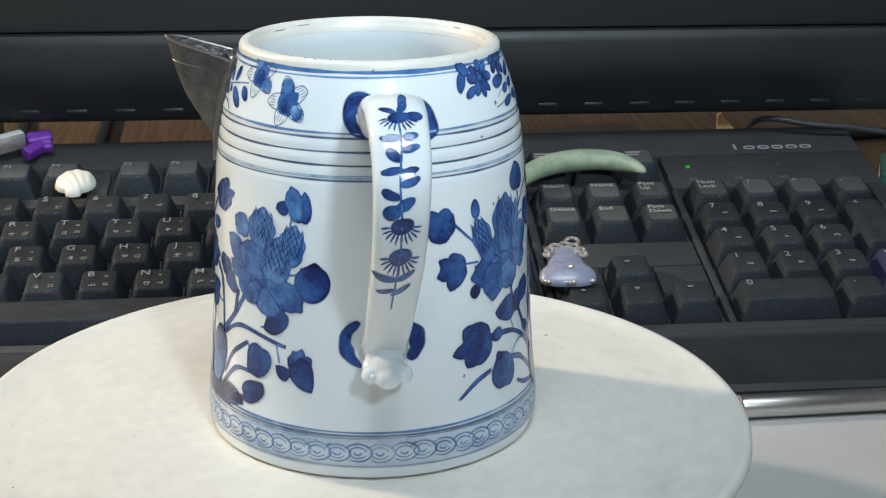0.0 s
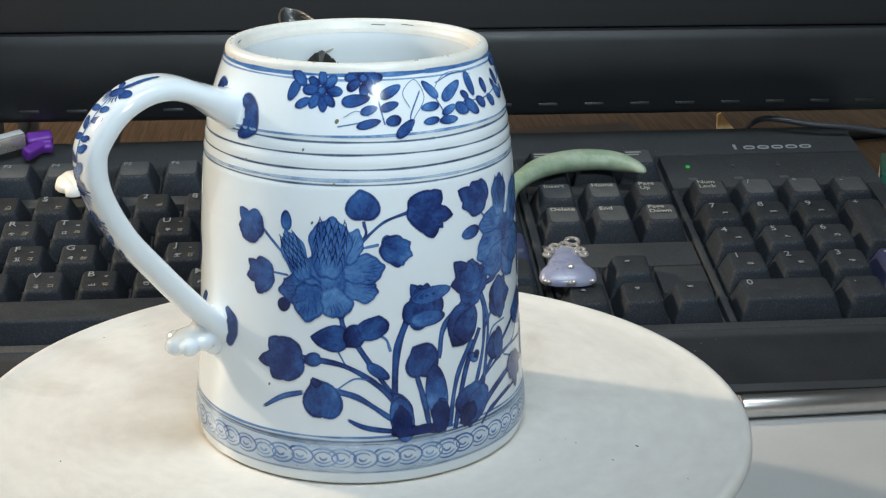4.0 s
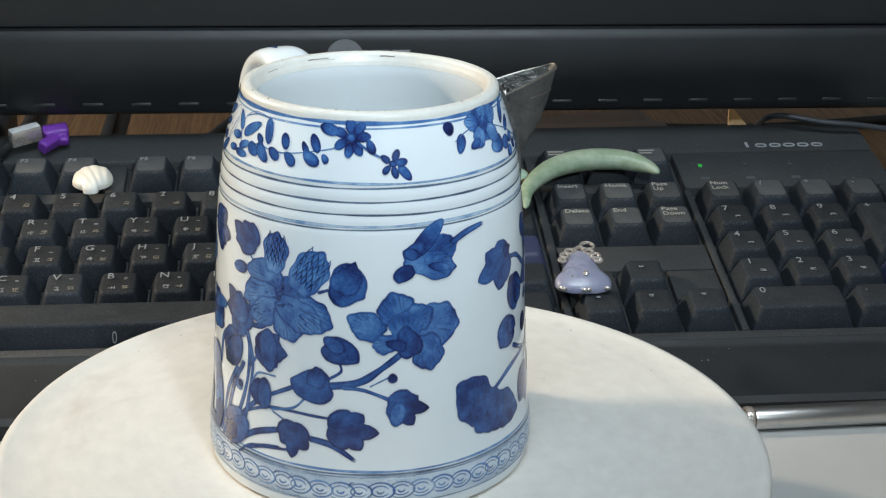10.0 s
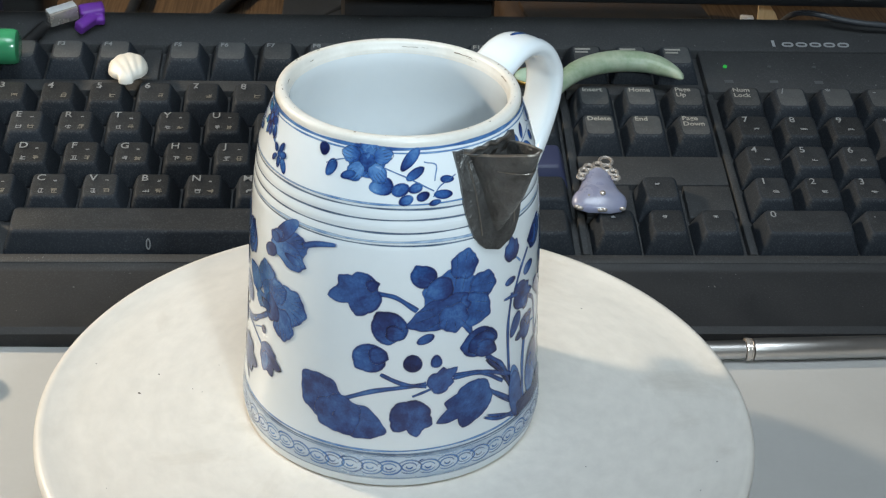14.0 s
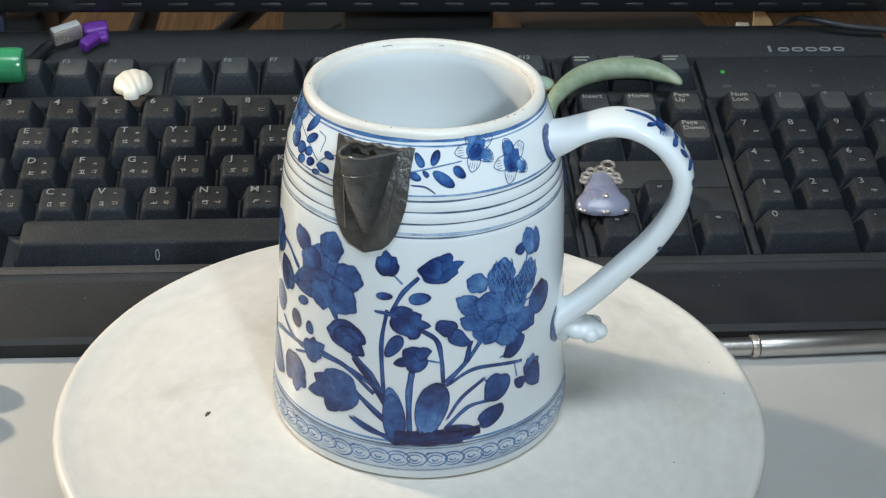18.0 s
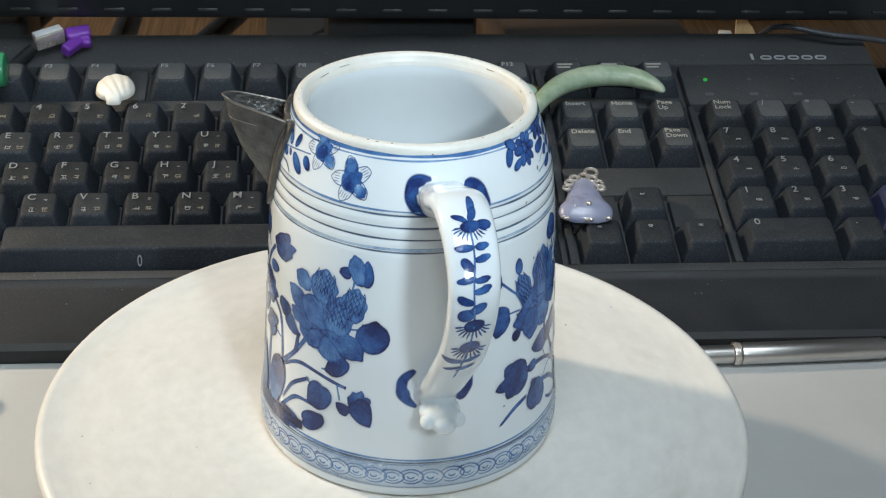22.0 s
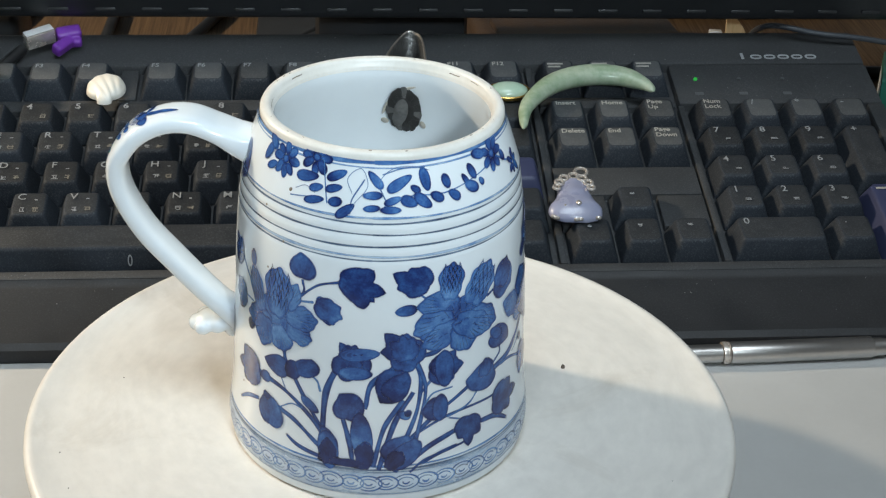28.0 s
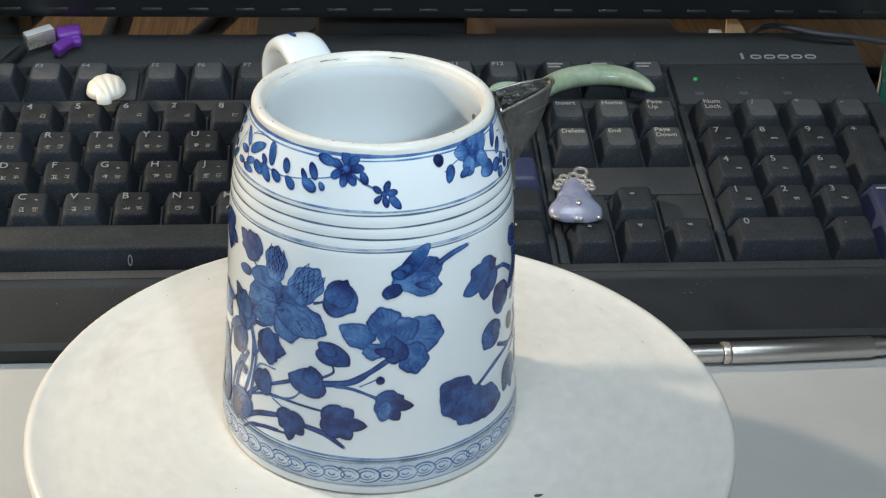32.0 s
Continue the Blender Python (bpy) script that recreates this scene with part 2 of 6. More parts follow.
emerald = surface("emerald", (0.035, 0.26, 0.115), 0.25, other=(0.06, 0.36, 0.17), grain=20, spots=6, bump=0.04, coat=0.4)
bead_green = surface("bead_green", (0.28, 0.34, 0.11), 0.18, other=(0.48, 0.52, 0.26), grain=20, spots=7, bump=0.03, coat=0.5, sss=0.2)
shell_white = surface("shell_white", (0.80, 0.74, 0.63), 0.42, other=(0.86, 0.83, 0.77), grain=40, spots=8, bump=0.08, coat=0.2)
purple = surface("purple", (0.20, 0.045, 0.42), 0.4, grain=50, spots=8)
paper_white = surface("paper_white", (0.72, 0.72, 0.72), 0.5, grain=50, spots=5)
plaster = surface("plaster", (0.52, 0.53, 0.54), 0.8, grain=8, spots=0.6, bump=0.1)
floor_grey = surface("floor_grey", (0.22, 0.20, 0.18), 0.6, grain=6, spots=0.5)
led_green = bpy.data.materials.new("led_green")
led_green.use_nodes = True
led_green.node_tree.nodes["Principled BSDF"].inputs["Base Color"].default_value = (0.02, 0.2, 0.03, 1)
led_green.node_tree.nodes["Principled BSDF"].inputs["Emission Color"].default_value = (0.05, 0.9, 0.12, 1)
led_green.node_tree.nodes["Principled BSDF"].inputs["Emission Strength"].default_value = 0.3


# ---------------------------------------------------------------- building helpers


def link_mesh(name, bm, mats, parent=None, label="", smooth=True, angle=40):
    """Turns a bmesh into one mesh object, shaded smooth but for its sharp edges."""
    me = bpy.data.meshes.new(name)
    bm.normal_update()
    if smooth:
        limit = radians(angle)
        for e in bm.edges:
            e.smooth = not (len(e.link_faces) == 2 and e.calc_face_angle(0) > limit)
        for f in bm.faces:
            f.smooth = True
    bm.to_mesh(me)
    bm.free()
    for m in mats if isinstance(mats, (list, tuple)) else [mats]:
        me.materials.append(m)
    ob = new(name, me)
    if parent is not None:
        ob.parent = parent
    if label:
        tagged(ob, label)
    return ob


def part(name, bm, material, parent, label="", smooth=True, angle=40):
    return link_mesh(name, bm, material, parent, label, smooth, angle)


def thing(name, m, label, category, group="", kind=""):
    ob = new(name)
    ob.matrix_basis = m
    ob.empty_display_size = 0.02
    return tagged(ob, label, category, group, kind)


def box(bm, x0, x1, y0, y1, z0, z1, bevel=0.0, segments=2, mat=0):
    made = bmesh.ops.create_cube(bm, size=1)["verts"]
    for v in made:
        v.co = Vector(((x0 + x1) / 2 + v.co.x * (x1 - x0), (y0 + y1) / 2 + v.co.y * (y1 - y0), (z0 + z1) / 2 + v.co.z * (z1 - z0)))
    faces = {f for v in made for f in v.link_faces}
    for f in faces:
        f.material_index = mat
    if bevel:
        edges = list({e for v in made for e in v.link_edges})
        bmesh.ops.bevel(bm, geom=edges, offset=bevel, segments=segments, profile=0.5, affect="EDGES")
    return bm


def new_box(*sizes, bevel=0.0, segments=2):
    return box(bmesh.new(), *sizes, bevel=bevel, segments=segments)


def lathe(profile, steps=96, closed=False, bm=None, wobble=None):
    """Turns (radius, height) pairs about the z axis."""
    bm = bm or bmesh.new()
    rings = []
    for r, z in profile:
        if r < 1e-6:
            rings.append([bm.verts.new((0, 0, z))])
        else:
            ring = []
            for k in range(steps):
                a = 2 * math.pi * k / steps
                rr = r * (1 + (wobble(a, z) if wobble else 0))
                ring.append(bm.verts.new((rr * math.cos(a), rr * math.sin(a), z)))
            rings.append(ring)
    for a, b in zip(rings, rings[1:] + (rings[:1] if closed else [])):
        for k in range(steps):
            n = (k + 1) % steps
            quad = [a[k % len(a)], a[n % len(a)], b[n % len(b)], b[k % len(b)]]
            quad = [v for i, v in enumerate(quad) if v not in quad[:i]]
            if len(quad) > 2:
                bm.faces.new(quad)
    bmesh.ops.recalc_face_normals(bm, faces=bm.faces)
    return bm


def smooth_path(points, steps):
    """A Catmull-Rom curve through the points."""
    pts = [Vector(p) for p in points]
    pts = [pts[0] * 2 - pts[1]] + pts + [pts[-1] * 2 - pts[-2]]
    out = []
    for i in range(1, len(pts) - 2):
        p0, p1, p2, p3 = pts[i - 1:i + 3]
        for k in range(steps):
            t = k / steps
            out.append(0.5 * (2 * p1 + (p2 - p0) * t + (2 * p0 - 5 * p1 + 4 * p2 - p3) * t * t + (3 * p1 - p0 - 3 * p2 + p3) * t ** 3))
    out.append(pts[-2])
    return out


def sweep(bm, path, section, up=Vector((0, 0, 1)), cap=True):
    """Sweeps section(i, fraction) -> [(side, lift)...] along a path."""
    rings = []
    last = len(path) - 1
    for i, p in enumerate(path):
        ahead = (path[min(i + 1, last)] - path[max(i - 1, 0)]).normalized()
        side = ahead.cross(up)
        side = side.normalized() if side.length > 1e-6 else Vector((1, 0, 0))
        lift = side.cross(ahead).normalized()
        rings.append([bm.verts.new(p + side * s + lift * u) for s, u in section(i, i / last)])
    for a, b in zip(rings, rings[1:]):
        for k in range(len(a)):
            n = (k + 1) % len(a)
            bm.faces.new((a[k], a[n], b[n], b[k]))
    if cap:
        bm.faces.new(rings[0][::-1])
        bm.faces.new(rings[-1])
    bmesh.ops.recalc_face_normals(bm, faces=bm.faces)
    return bm


def tube(points, radius, sides=10, steps=6, taper=None):
    path = smooth_path(points, steps)

    def section(i, f):
        r = radius * (taper(f) if taper else 1)
        return [(r * math.cos(2 * math.pi * k / sides), r * math.sin(2 * math.pi * k / sides)) for k in range(sides)]

    return sweep(bmesh.new(), path, section)


def ball(bm, place, radii, turn=None, u=24, v=14):
    made = bmesh.ops.create_uvsphere(bm, u_segments=u, v_segments=v, radius=1)["verts"]
    for p in made:
        q = Vector((p.co.x * radii[0], p.co.y * radii[1], p.co.z * radii[2]))
        p.co = Vector(place) + (turn @ q if turn else q)
    return made


def written(text, size, parent, material, m, label="", extrude=0.00003, align="CENTER"):
    """Printed letters as a thin mesh of their own."""
    curve = bpy.data.curves.new("letters", "FONT")
    curve.body, curve.size, curve.extrude = text, size, extrude
    curve.align_x, curve.align_y = align, "CENTER"
    curve.resolution_u = 3
    curve.offset = 0.00007 if size < 0.004 else 0.00003
    flat = bpy.data.objects.new("letters", curve)
    me = bpy.data.meshes.new_from_object(flat)
    bpy.data.objects.remove(flat)
    me.materials.clear()
    me.materials.append(material)
    ob = new("legend", me)
    ob.parent = parent
    ob.matrix_basis = m
    return ob


# ---------------------------------------------------------------- room and desk
def room():
    for name, size in (("wall_north", (-1.9, 1.9, 1.6, 1.7, -0.74, 1.9)), ("wall_south", (-1.9, 1.9, -2.2, -2.1, -0.74, 1.9)),
                       ("wall_west", (-2.0, -1.9, -2.2, 1.7, -0.74, 1.9)), ("wall_east", (1.9, 2.0, -2.2, 1.7, -0.74, 1.9))):
        tagged(link_mesh(name, new_box(*size), plaster), "plain grey plastered room wall", "wall", kind="structure")
    tagged(link_mesh("floor", new_box(-2, 2, -2.2, 1.7, -0.80, -0.742), floor_grey), "plain brown-grey room floor", "floor", kind="structure")
    tagged(link_mesh("ceiling", new_box(-2, 2, -2.2, 1.7, 1.902, 1.96), plaster), "plain grey room ceiling", "ceiling", kind="structure")


def desk():
    m = pose(0, 0, 0)
    ob = thing("desk", m, "pale grey laminate desk with a brown wooden board at the rear", "desk")
    part("desktop", new_box(-0.75, 0.75, -0.28, 0.62, -0.025, 0, bevel=0.002), desk_white, ob, "smooth pale grey laminate top")
    part("rear_shelf", new_box(-0.75, 0.75, 0.300, 0.62, 0.0005, 0.006, bevel=0.001), wood, ob, "brown wooden board with straight grain")
    for x in (-0.70, 0.66):
        for y in (-0.22, 0.54):
            part("leg", new_box(x, x + 0.04, y, y + 0.04, -0.74, -0.026, bevel=0.003), base_grey, ob)
    return ob


# ---------------------------------------------------------------- monitor
def monitor():
    ob = thing("monitor", pose(0.012, 0.2555, 0.0, -4, 0, 0), "black computer monitor, switched off, with a glossy lower bezel", "monitor")
    w = 0.27
    # rounded lower bezel, drawn as a profile in y and z and swept along x
    prof = [(0.004, 0.0990), (0.0004, 0.0984), (-0.0004, 0.0965), (-0.0004, 0.094), (0.0002, 0.086), (0.002, 0.080), (0.0045, 0.0755), (0.008, 0.070),
            (0.0105, 0.066), (0.0125, 0.0630), (0.016, 0.0615), (0.022, 0.0610), (0.024, 0.063), (0.024, 0.099)]
    bm = bmesh.new()
    rows = [[bm.verts.new((x, y, z)) for y, z in prof] for x in (-w, -w * 0.5, 0, w * 0.5, w)]
    for a, b in zip(rows, rows[1:]):
        for k in range(len(prof)):
            n = (k + 1) % len(prof)
            bm.faces.new((a[k], b[k], b[n], a[n]))
    bm.faces.new(rows[0])
    bm.faces.new(rows[-1][::-1])
    bmesh.ops.recalc_face_normals(bm, faces=bm.faces)
    part("bezel", bm, bezel_black, ob, "glossy black lower bezel", angle=50)
    part("screen", new_box(-w + 0.014, w - 0.014, 0.0042, 0.010, 0.0996, 0.385, bevel=0.0005), screen_black, ob, "dark matt screen")
    part("housing", new_box(-w, w, 0.0105, 0.024, 0.1000, 0.40, bevel=0.004), bezel_black, ob)
    for x0, x1 in ((-w, -w + 0.0135), (w - 0.0135, w)):
        part("side_bezel", new_box(x0, x1, 0.0, 0.010, 0.0996, 0.40, bevel=0.001), bezel_black, ob)
    part("top_bezel", new_box(-w + 0.014, w - 0.014, 0.0, 0.010, 0.386, 0.40, bevel=0.001), bezel_black, ob)
    for k in range(23):
        x = -0.22 + k * 0.0195
        part("vent", new_box(x, x + 0.0085, 0.0092, 0.0108, 0.0660, 0.0676, bevel=0.0005), vent_black, ob)
    part("neck", new_box(-0.030, 0.040, 0.050, 0.075, 0.014, 0.24, bevel=0.006), bezel_black, ob)
    part("stand_foot", new_box(-0.06, 0.07, 0.060, 0.16, 0.0150, 0.0205, bevel=0.002), bezel_black, ob)
    # maker's mark: a plain grey disc and two plain grey bars
    disc = bmesh.new()
    bmesh.ops.create_cone(disc, cap_ends=True, segments=40, radius1=0.0077, radius2=0.0077, depth=0.0004)
    bmesh.ops.rotate(disc, verts=disc.verts, matrix=Matrix.Rotation(radians(90), 3, "X"))
    bmesh.ops.translate(disc, verts=disc.verts, vec=(-0.0148, -0.0006, 0.0872))
    part("emblem", disc, print_grey, ob, "grey round emblem")
    for x0, x1 in ((-0.0035, 0.0030), (0.0042, 0.0118)):
        part("emblem_bar", new_box(x0, x1, -0.0009, -0.0003, 0.0828, 0.0905, bevel=0.0002), print_grey, ob, "grey printed mark")
    return ob


# ---------------------------------------------------------------- keyboard
U = 0.01905
BOARD = Matrix(((0.99998, 0.0, -0.00705, -0.21502), (-0.00149, 0.97758, -0.21057, 0.14416), (0.00689, 0.21058, 0.97755, 0.02429), (0, 0, 0, 1)))


@functools.lru_cache(None)
def key_mesh(wide, tall, plastic, top):
    """A tapered keycap with a dished top. Its origin is the middle of the top face."""
    bm = bmesh.new()
    w, h = wide * U - 0.0008, tall * U - 0.0008
    rings = []
    for grow, z, back in ((0.0, -0.0092, 0.0), (-0.0004, -0.0075, 0.0), (-0.0026, -0.0012, 0.0007), (-0.0030, -0.0003, 0.0008), (-0.0037, 0.0, 0.0008)):
        a, b = w / 2 + grow, h / 2 + grow * 0.92
        c = min(0.0012 + max(0, -grow) * 0.2, 0.002)
        ring = []
        for sx, sy, turn in ((1, 1, 0), (-1, 1, 1), (-1, -1, 2), (1, -1, 3)):
            for k in range(4):
                ang = radians(90 * turn + 30 * k)
                ring.append(bm.verts.new((sx * (a - c) + c * math.cos(ang), sy * (b - c) + c * math.sin(ang) + back, z)))
        rings.append(ring)
    for lo, hi in zip(rings, rings[1:]):
        for k in range(16):
            n = (k + 1) % 16
            bm.faces.new((lo[k], lo[n], hi[n], hi[k]))
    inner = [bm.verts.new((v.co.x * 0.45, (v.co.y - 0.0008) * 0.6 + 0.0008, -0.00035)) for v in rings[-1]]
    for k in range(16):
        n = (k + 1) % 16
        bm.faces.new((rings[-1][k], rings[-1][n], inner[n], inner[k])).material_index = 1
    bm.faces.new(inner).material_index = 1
    bm.normal_update()
    for f in bm.faces:
        f.smooth = True
    for e in bm.edges:
        e.smooth = not (len(e.link_faces) == 2 and e.calc_face_angle(0) > radians(50))
    me = bpy.data.meshes.new("keycap")
    bm.to_mesh(me)
    bm.free()
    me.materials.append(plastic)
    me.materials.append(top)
    return me


def keyboard():
    ob = thing("keyboard", BOARD, "worn dusty black full-size computer keyboard tilted on its feet", "keyboard")
    x0, x1 = -0.45 * U, 22.95 * U
    top, well = -0.0052, -0.0098
    # body: floor of the wells, raised frame, lower front rest
    part("tray", new_box(x0 + 0.002, x1 - 0.002, -0.7 * U, 7.35 * U, -0.020, well, bevel=0.0008), board_black, ob)
    part("front_rail", new_box(x0, x1, -0.80 * U, -0.55 * U, -0.018, -0.0062, bevel=0.0012), board_black, ob)
    part("back_panel", new_box(x0, x1, 6.12 * U, 7.42 * U, -0.020, top, bevel=0.0016), board_black, ob, "black plastic panel behind the key rows")
    part("light_panel", new_box(18.34 * U, x1, 4.60 * U, 6.10 * U, -0.019, top - 0.0004, bevel=0.0010), board_black, ob)
    part("divider", new_box(15.05 * U, 15.20 * U, -0.54 * U, 6.10 * U, -0.019, top - 0.0012, bevel=0.0006), board_black, ob)
    part("divider", new_box(18.30 * U, 18.44 * U, -0.54 * U, 4.58 * U, -0.019, top - 0.0012, bevel=0.0006), board_black, ob)
    part("end_rail", new_box(x0, -0.06 * U, -0.54 * U, 6.10 * U, -0.019, top, bevel=0.0012), board_black, ob)
    part("end_rail", new_box(22.56 * U, x1, -0.54 * U, 4.58 * U, -0.019, top, bevel=0.0012), board_black, ob)
    # flat panels between the blocks of keys
    for a, b, c, d in ((0.0, 15.02, 4.56, 4.94), (1.06, 1.94, 4.96, 6.08), (6.06, 6.44, 4.96, 6.08), (10.56, 10.94, 4.96, 6.08), (15.24, 18.26, 4.56, 4.94),
                       (15.24, 18.26, 1.55, 2.45), (15.24, 16.20, 0.54, 1.52), (17.30, 18.26, 0.54, 1.52)):
        part("panel", new_box(a * U, b * U, c * U, d * U, -0.0185, -0.0068, bevel=0.0005), board_black, ob)
    rest = bmesh.new()
    prof = [(-0.82 * U, -0.0062), (-0.9 * U, -0.0074), (-1.0 * U, -0.0078), (-2.40 * U, -0.0080), (-2.52 * U, -0.0094), (-2.56 * U, -0.0140), (-2.50 * U, -0.0170), (-0.82 * U, -0.0190)]
    rows = [[rest.verts.new((x, y, z)) for y, z in prof] for x in (x0 + 0.0005, x0 + 0.1, x1 - 0.1, x1 - 0.0005)]
    for a, b in zip(rows, rows[1:]):
        for k in range(len(prof)):
            n = (k + 1) % len(prof)
            rest.faces.new((a[k], b[k], b[n], a[n]))
    rest.faces.new(rows[0])
    rest.faces.new(rows[-1][::-1])
    bmesh.ops.recalc_face_normals(rest, faces=rest.faces)
    part("palm_rest", rest, rest_black, ob, "narrow black plastic front edge", angle=30)
    for x in (1.5 * U, 20.5 * U):
        part("folding_foot", new_box(x, x + 0.03, 6.6 * U, 6.9 * U, -0.0470, -0.0205, bevel=0.001), board_black, ob)

    pens = random.Random(17)

    def strokes(sx, sy, bw, bh, lift):
        """A small printed sign that cannot be read: a few plain bars."""
        bm = bmesh.new()
        t = 0.00016
        for k in range(2 if bw < 0.002 else 3):
            y_ = sy + bh * (pens.choice((-0.45, -0.1, 0.15, 0.45)) + 0.02 * k)
            box(bm, sx - bw * pens.uniform(0.2, 0.5), sx + bw * pens.uniform(0.2, 0.5), y_ - t, y_ + t, lift - 0.00005, lift + 0.00002 + 0.000004 * k)
        if bw >= 0.002:
            for k in range(2):
                x_ = sx + bw * pens.uniform(-0.42, 0.42)
                box(bm, x_ - t, x_ + t, sy - bh * pens.uniform(0.2, 0.5), sy + bh * pens.uniform(0.2, 0.5), lift - 0.00005, lift + 0.00004 + 0.000004 * k)
        return bm

    def key(x, y, wide=1.0, tall=1.0, blue=False, big="", small=(), words=0, z=0.0):
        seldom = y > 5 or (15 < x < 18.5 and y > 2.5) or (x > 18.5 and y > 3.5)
        cap = new("keycap", key_mesh(round(wide, 2), round(tall, 2), key_blue if blue else key_black, key_blue if blue else key_dusty if seldom else key_top))
        cap.parent = ob
        cap.matrix_basis = pose(x * U, y * U, z)
        w, h = wide * U / 2 - 0.0042, tall * U / 2 - 0.0040
        lift = 0.00012
        if big:
            s = 0.0048 if len(big) == 1 else 0.0035
            written(big, s, cap, legend_grey if len(big) < 3 else legend_cream, pose(-w + 0.0022 if len(big) == 1 else -w + 0.0006, h - (0.0022 if "\n" in big else 0.0010), lift), align="CENTER" if len(big) == 1 else "LEFT")
        for sx, sy, bw, bh, gold_ in small:
            part("legend", strokes(sx, sy, bw, bh, lift), legend_gold if gold_ else legend_grey, cap, smooth=False)
        for k in range(words):
            y_ = h - 0.0012 - k * 0.0021
            bar = new_box(-w + 0.0006, -w + 0.0072 - 0.0012 * k, y_ - 0.00055, y_ + 0.00055, lift - 0.00005, lift + 0.00002)
            part("legend", bar, legend_cream, cap, smooth=False)
        return cap

    two = ((0.0022, 0.0028, 0.0016, 0.0012, False), (-0.0022, -0.0028, 0.0026, 0.0022, False), (0.0024, -0.0028, 0.0026, 0.0022, True))
    # function row
    key(0.5, 5.5, big="Esc")
    for k, x in enumerate((2.5, 3.5, 4.5, 5.5, 7, 8, 9, 10, 11.5, 12.5, 13.5, 14.5)):
        key(x, 5.5, big="F%d" % (k + 1))
    # number row
    for k in range(13):
        key(0.5 + k, 4, big="`1234567890-="[k], small=((-0.0026, 0.0036, 0.0012, 0.0014, False), (0.0026, -0.0018, 0.0026, 0.0024, True)) if k else ())
    key(14, 4, 2, words=1)
    key(0.75, 3, 1.5, words=1)
    for k, c in enumerate("QWERTYUIOP[]"):
        key(2 + k, 3, big=c, small=two)
    key(14.25, 3, 1.5)
    key(0.875, 2, 1.75, words=1)
    for k, c in enumerate("ASDFGHJKL;'"):
        key(2.25 + k, 2, big=c, small=two)
    key(13.875, 2, 2.25, blue=True, words=1)
    key(1.125, 1, 2.25, words=1)
    for k, c in enumerate("ZXCVBNM,./"):
        key(2.75 + k, 1, big=c, small=two)
    key(13.625, 1, 2.75, words=1)
    for x, wide in ((0.625, 1.25), (1.9, 1.2), (3.2, 1.3), (10.6, 1.2), (11.8, 1.2), (13.0, 1.2), (14.3, 1.3)):
        key(x, 0, wide, words=1)
    bar = key(6.98, 0, 5.9)
    written("0", 0.0062, bar, legend_grey, pose(-0.0035, -0.00835, -0.0042, 66, 0, 0) @ Matrix.Diagonal((0.62, 1, 1, 1)))
    # navigation block
    for k, x in enumerate((15.75, 16.75, 17.75)):
        key(x, 5.5, words=2)
        key(x, 4, big=("Insert", "Home", "Page\nUp")[k])
        key(x, 3, big=("Delete", "End", "Page\nDown")[k])
        key(x, 0, small=((-0.0012, 0.0030, 0.0022, 0.0012, False),))
    key(16.75, 1, small=((-0.0012, 0.0030, 0.0022, 0.0012, False),))
    # number block
    key(19, 4, big="Num\nLock")
    for k, c in enumerate("/*-"):
        key(20 + k, 4, big=c)
    for row, names in ((3, "789"), (2, "456"), (1, "123")):
        for k, c in enumerate(names):
            key(19 + k, row, big=c, small=((0.0006, -0.0014, 0.0030, 0.0011, False),))
    key(22, 2.5, 1, 2, big="+")
    key(22, 0.5, 1, 2, blue=True, words=1)
    key(19.5, 0, 2, big="0")
    key(21, 0, 1, big=".")
    for k, x in enumerate((18.86, 19.86, 20.86)):
        lamp = bmesh.new()
        bmesh.ops.create_cone(lamp, cap_ends=True, segments=16, radius1=0.0009, radius2=0.0008, depth=0.0006)
        bmesh.ops.translate(lamp, verts=lamp.verts, vec=(x * U, 5.50 * U, top + 0.0001))
        part("status_light", lamp, led_green if k == 0 else print_dim, ob, "lit green status light" if k == 0 else "unlit status light")
        mark = new_box(x * U - 0.0018, x * U + 0.0018, 4.92 * U, 5.02 * U, top - 0.0004, top - 0.00025)
        part("light_label", mark, print_dim, ob, smooth=False)
    # maker's mark as plain silver bars
    for k in range(6):
        x = 20.0 * U + k * 0.0061
        if k == 0:
            part("emblem_bar", new_box(x + 0.0018, x + 0.0030, 6.28 * U, 6.28 * U + 0.0044, top - 0.0001, top + 0.0002), silver_print, ob, "silver printed mark", smooth=False)
            continue
        hoop = []
        for t in range(25):
            a = 2 * math.pi * t / 24
            hoop.append(Vector((x + 0.0024 + 0.0021 * math.copysign(abs(math.cos(a)) ** 0.7, math.cos(a)), 6.28 * U + 0.0016 + 0.0012 * math.copysign(abs(math.sin(a)) ** 0.7, math.sin(a)), top + 0.0001)))
        part("emblem_hoop", sweep(bmesh.new(), hoop, lambda i, f: [(0.00042, -0.0001), (0.00042, 0.0001), (-0.00042, 0.0001), (-0.00042, -0.0001)], cap=False), silver_print, ob, "silver printed mark", smooth=False)
    return ob


# ---------------------------------------------------------------- turntable and tankard
DISC_TOP = 0.050


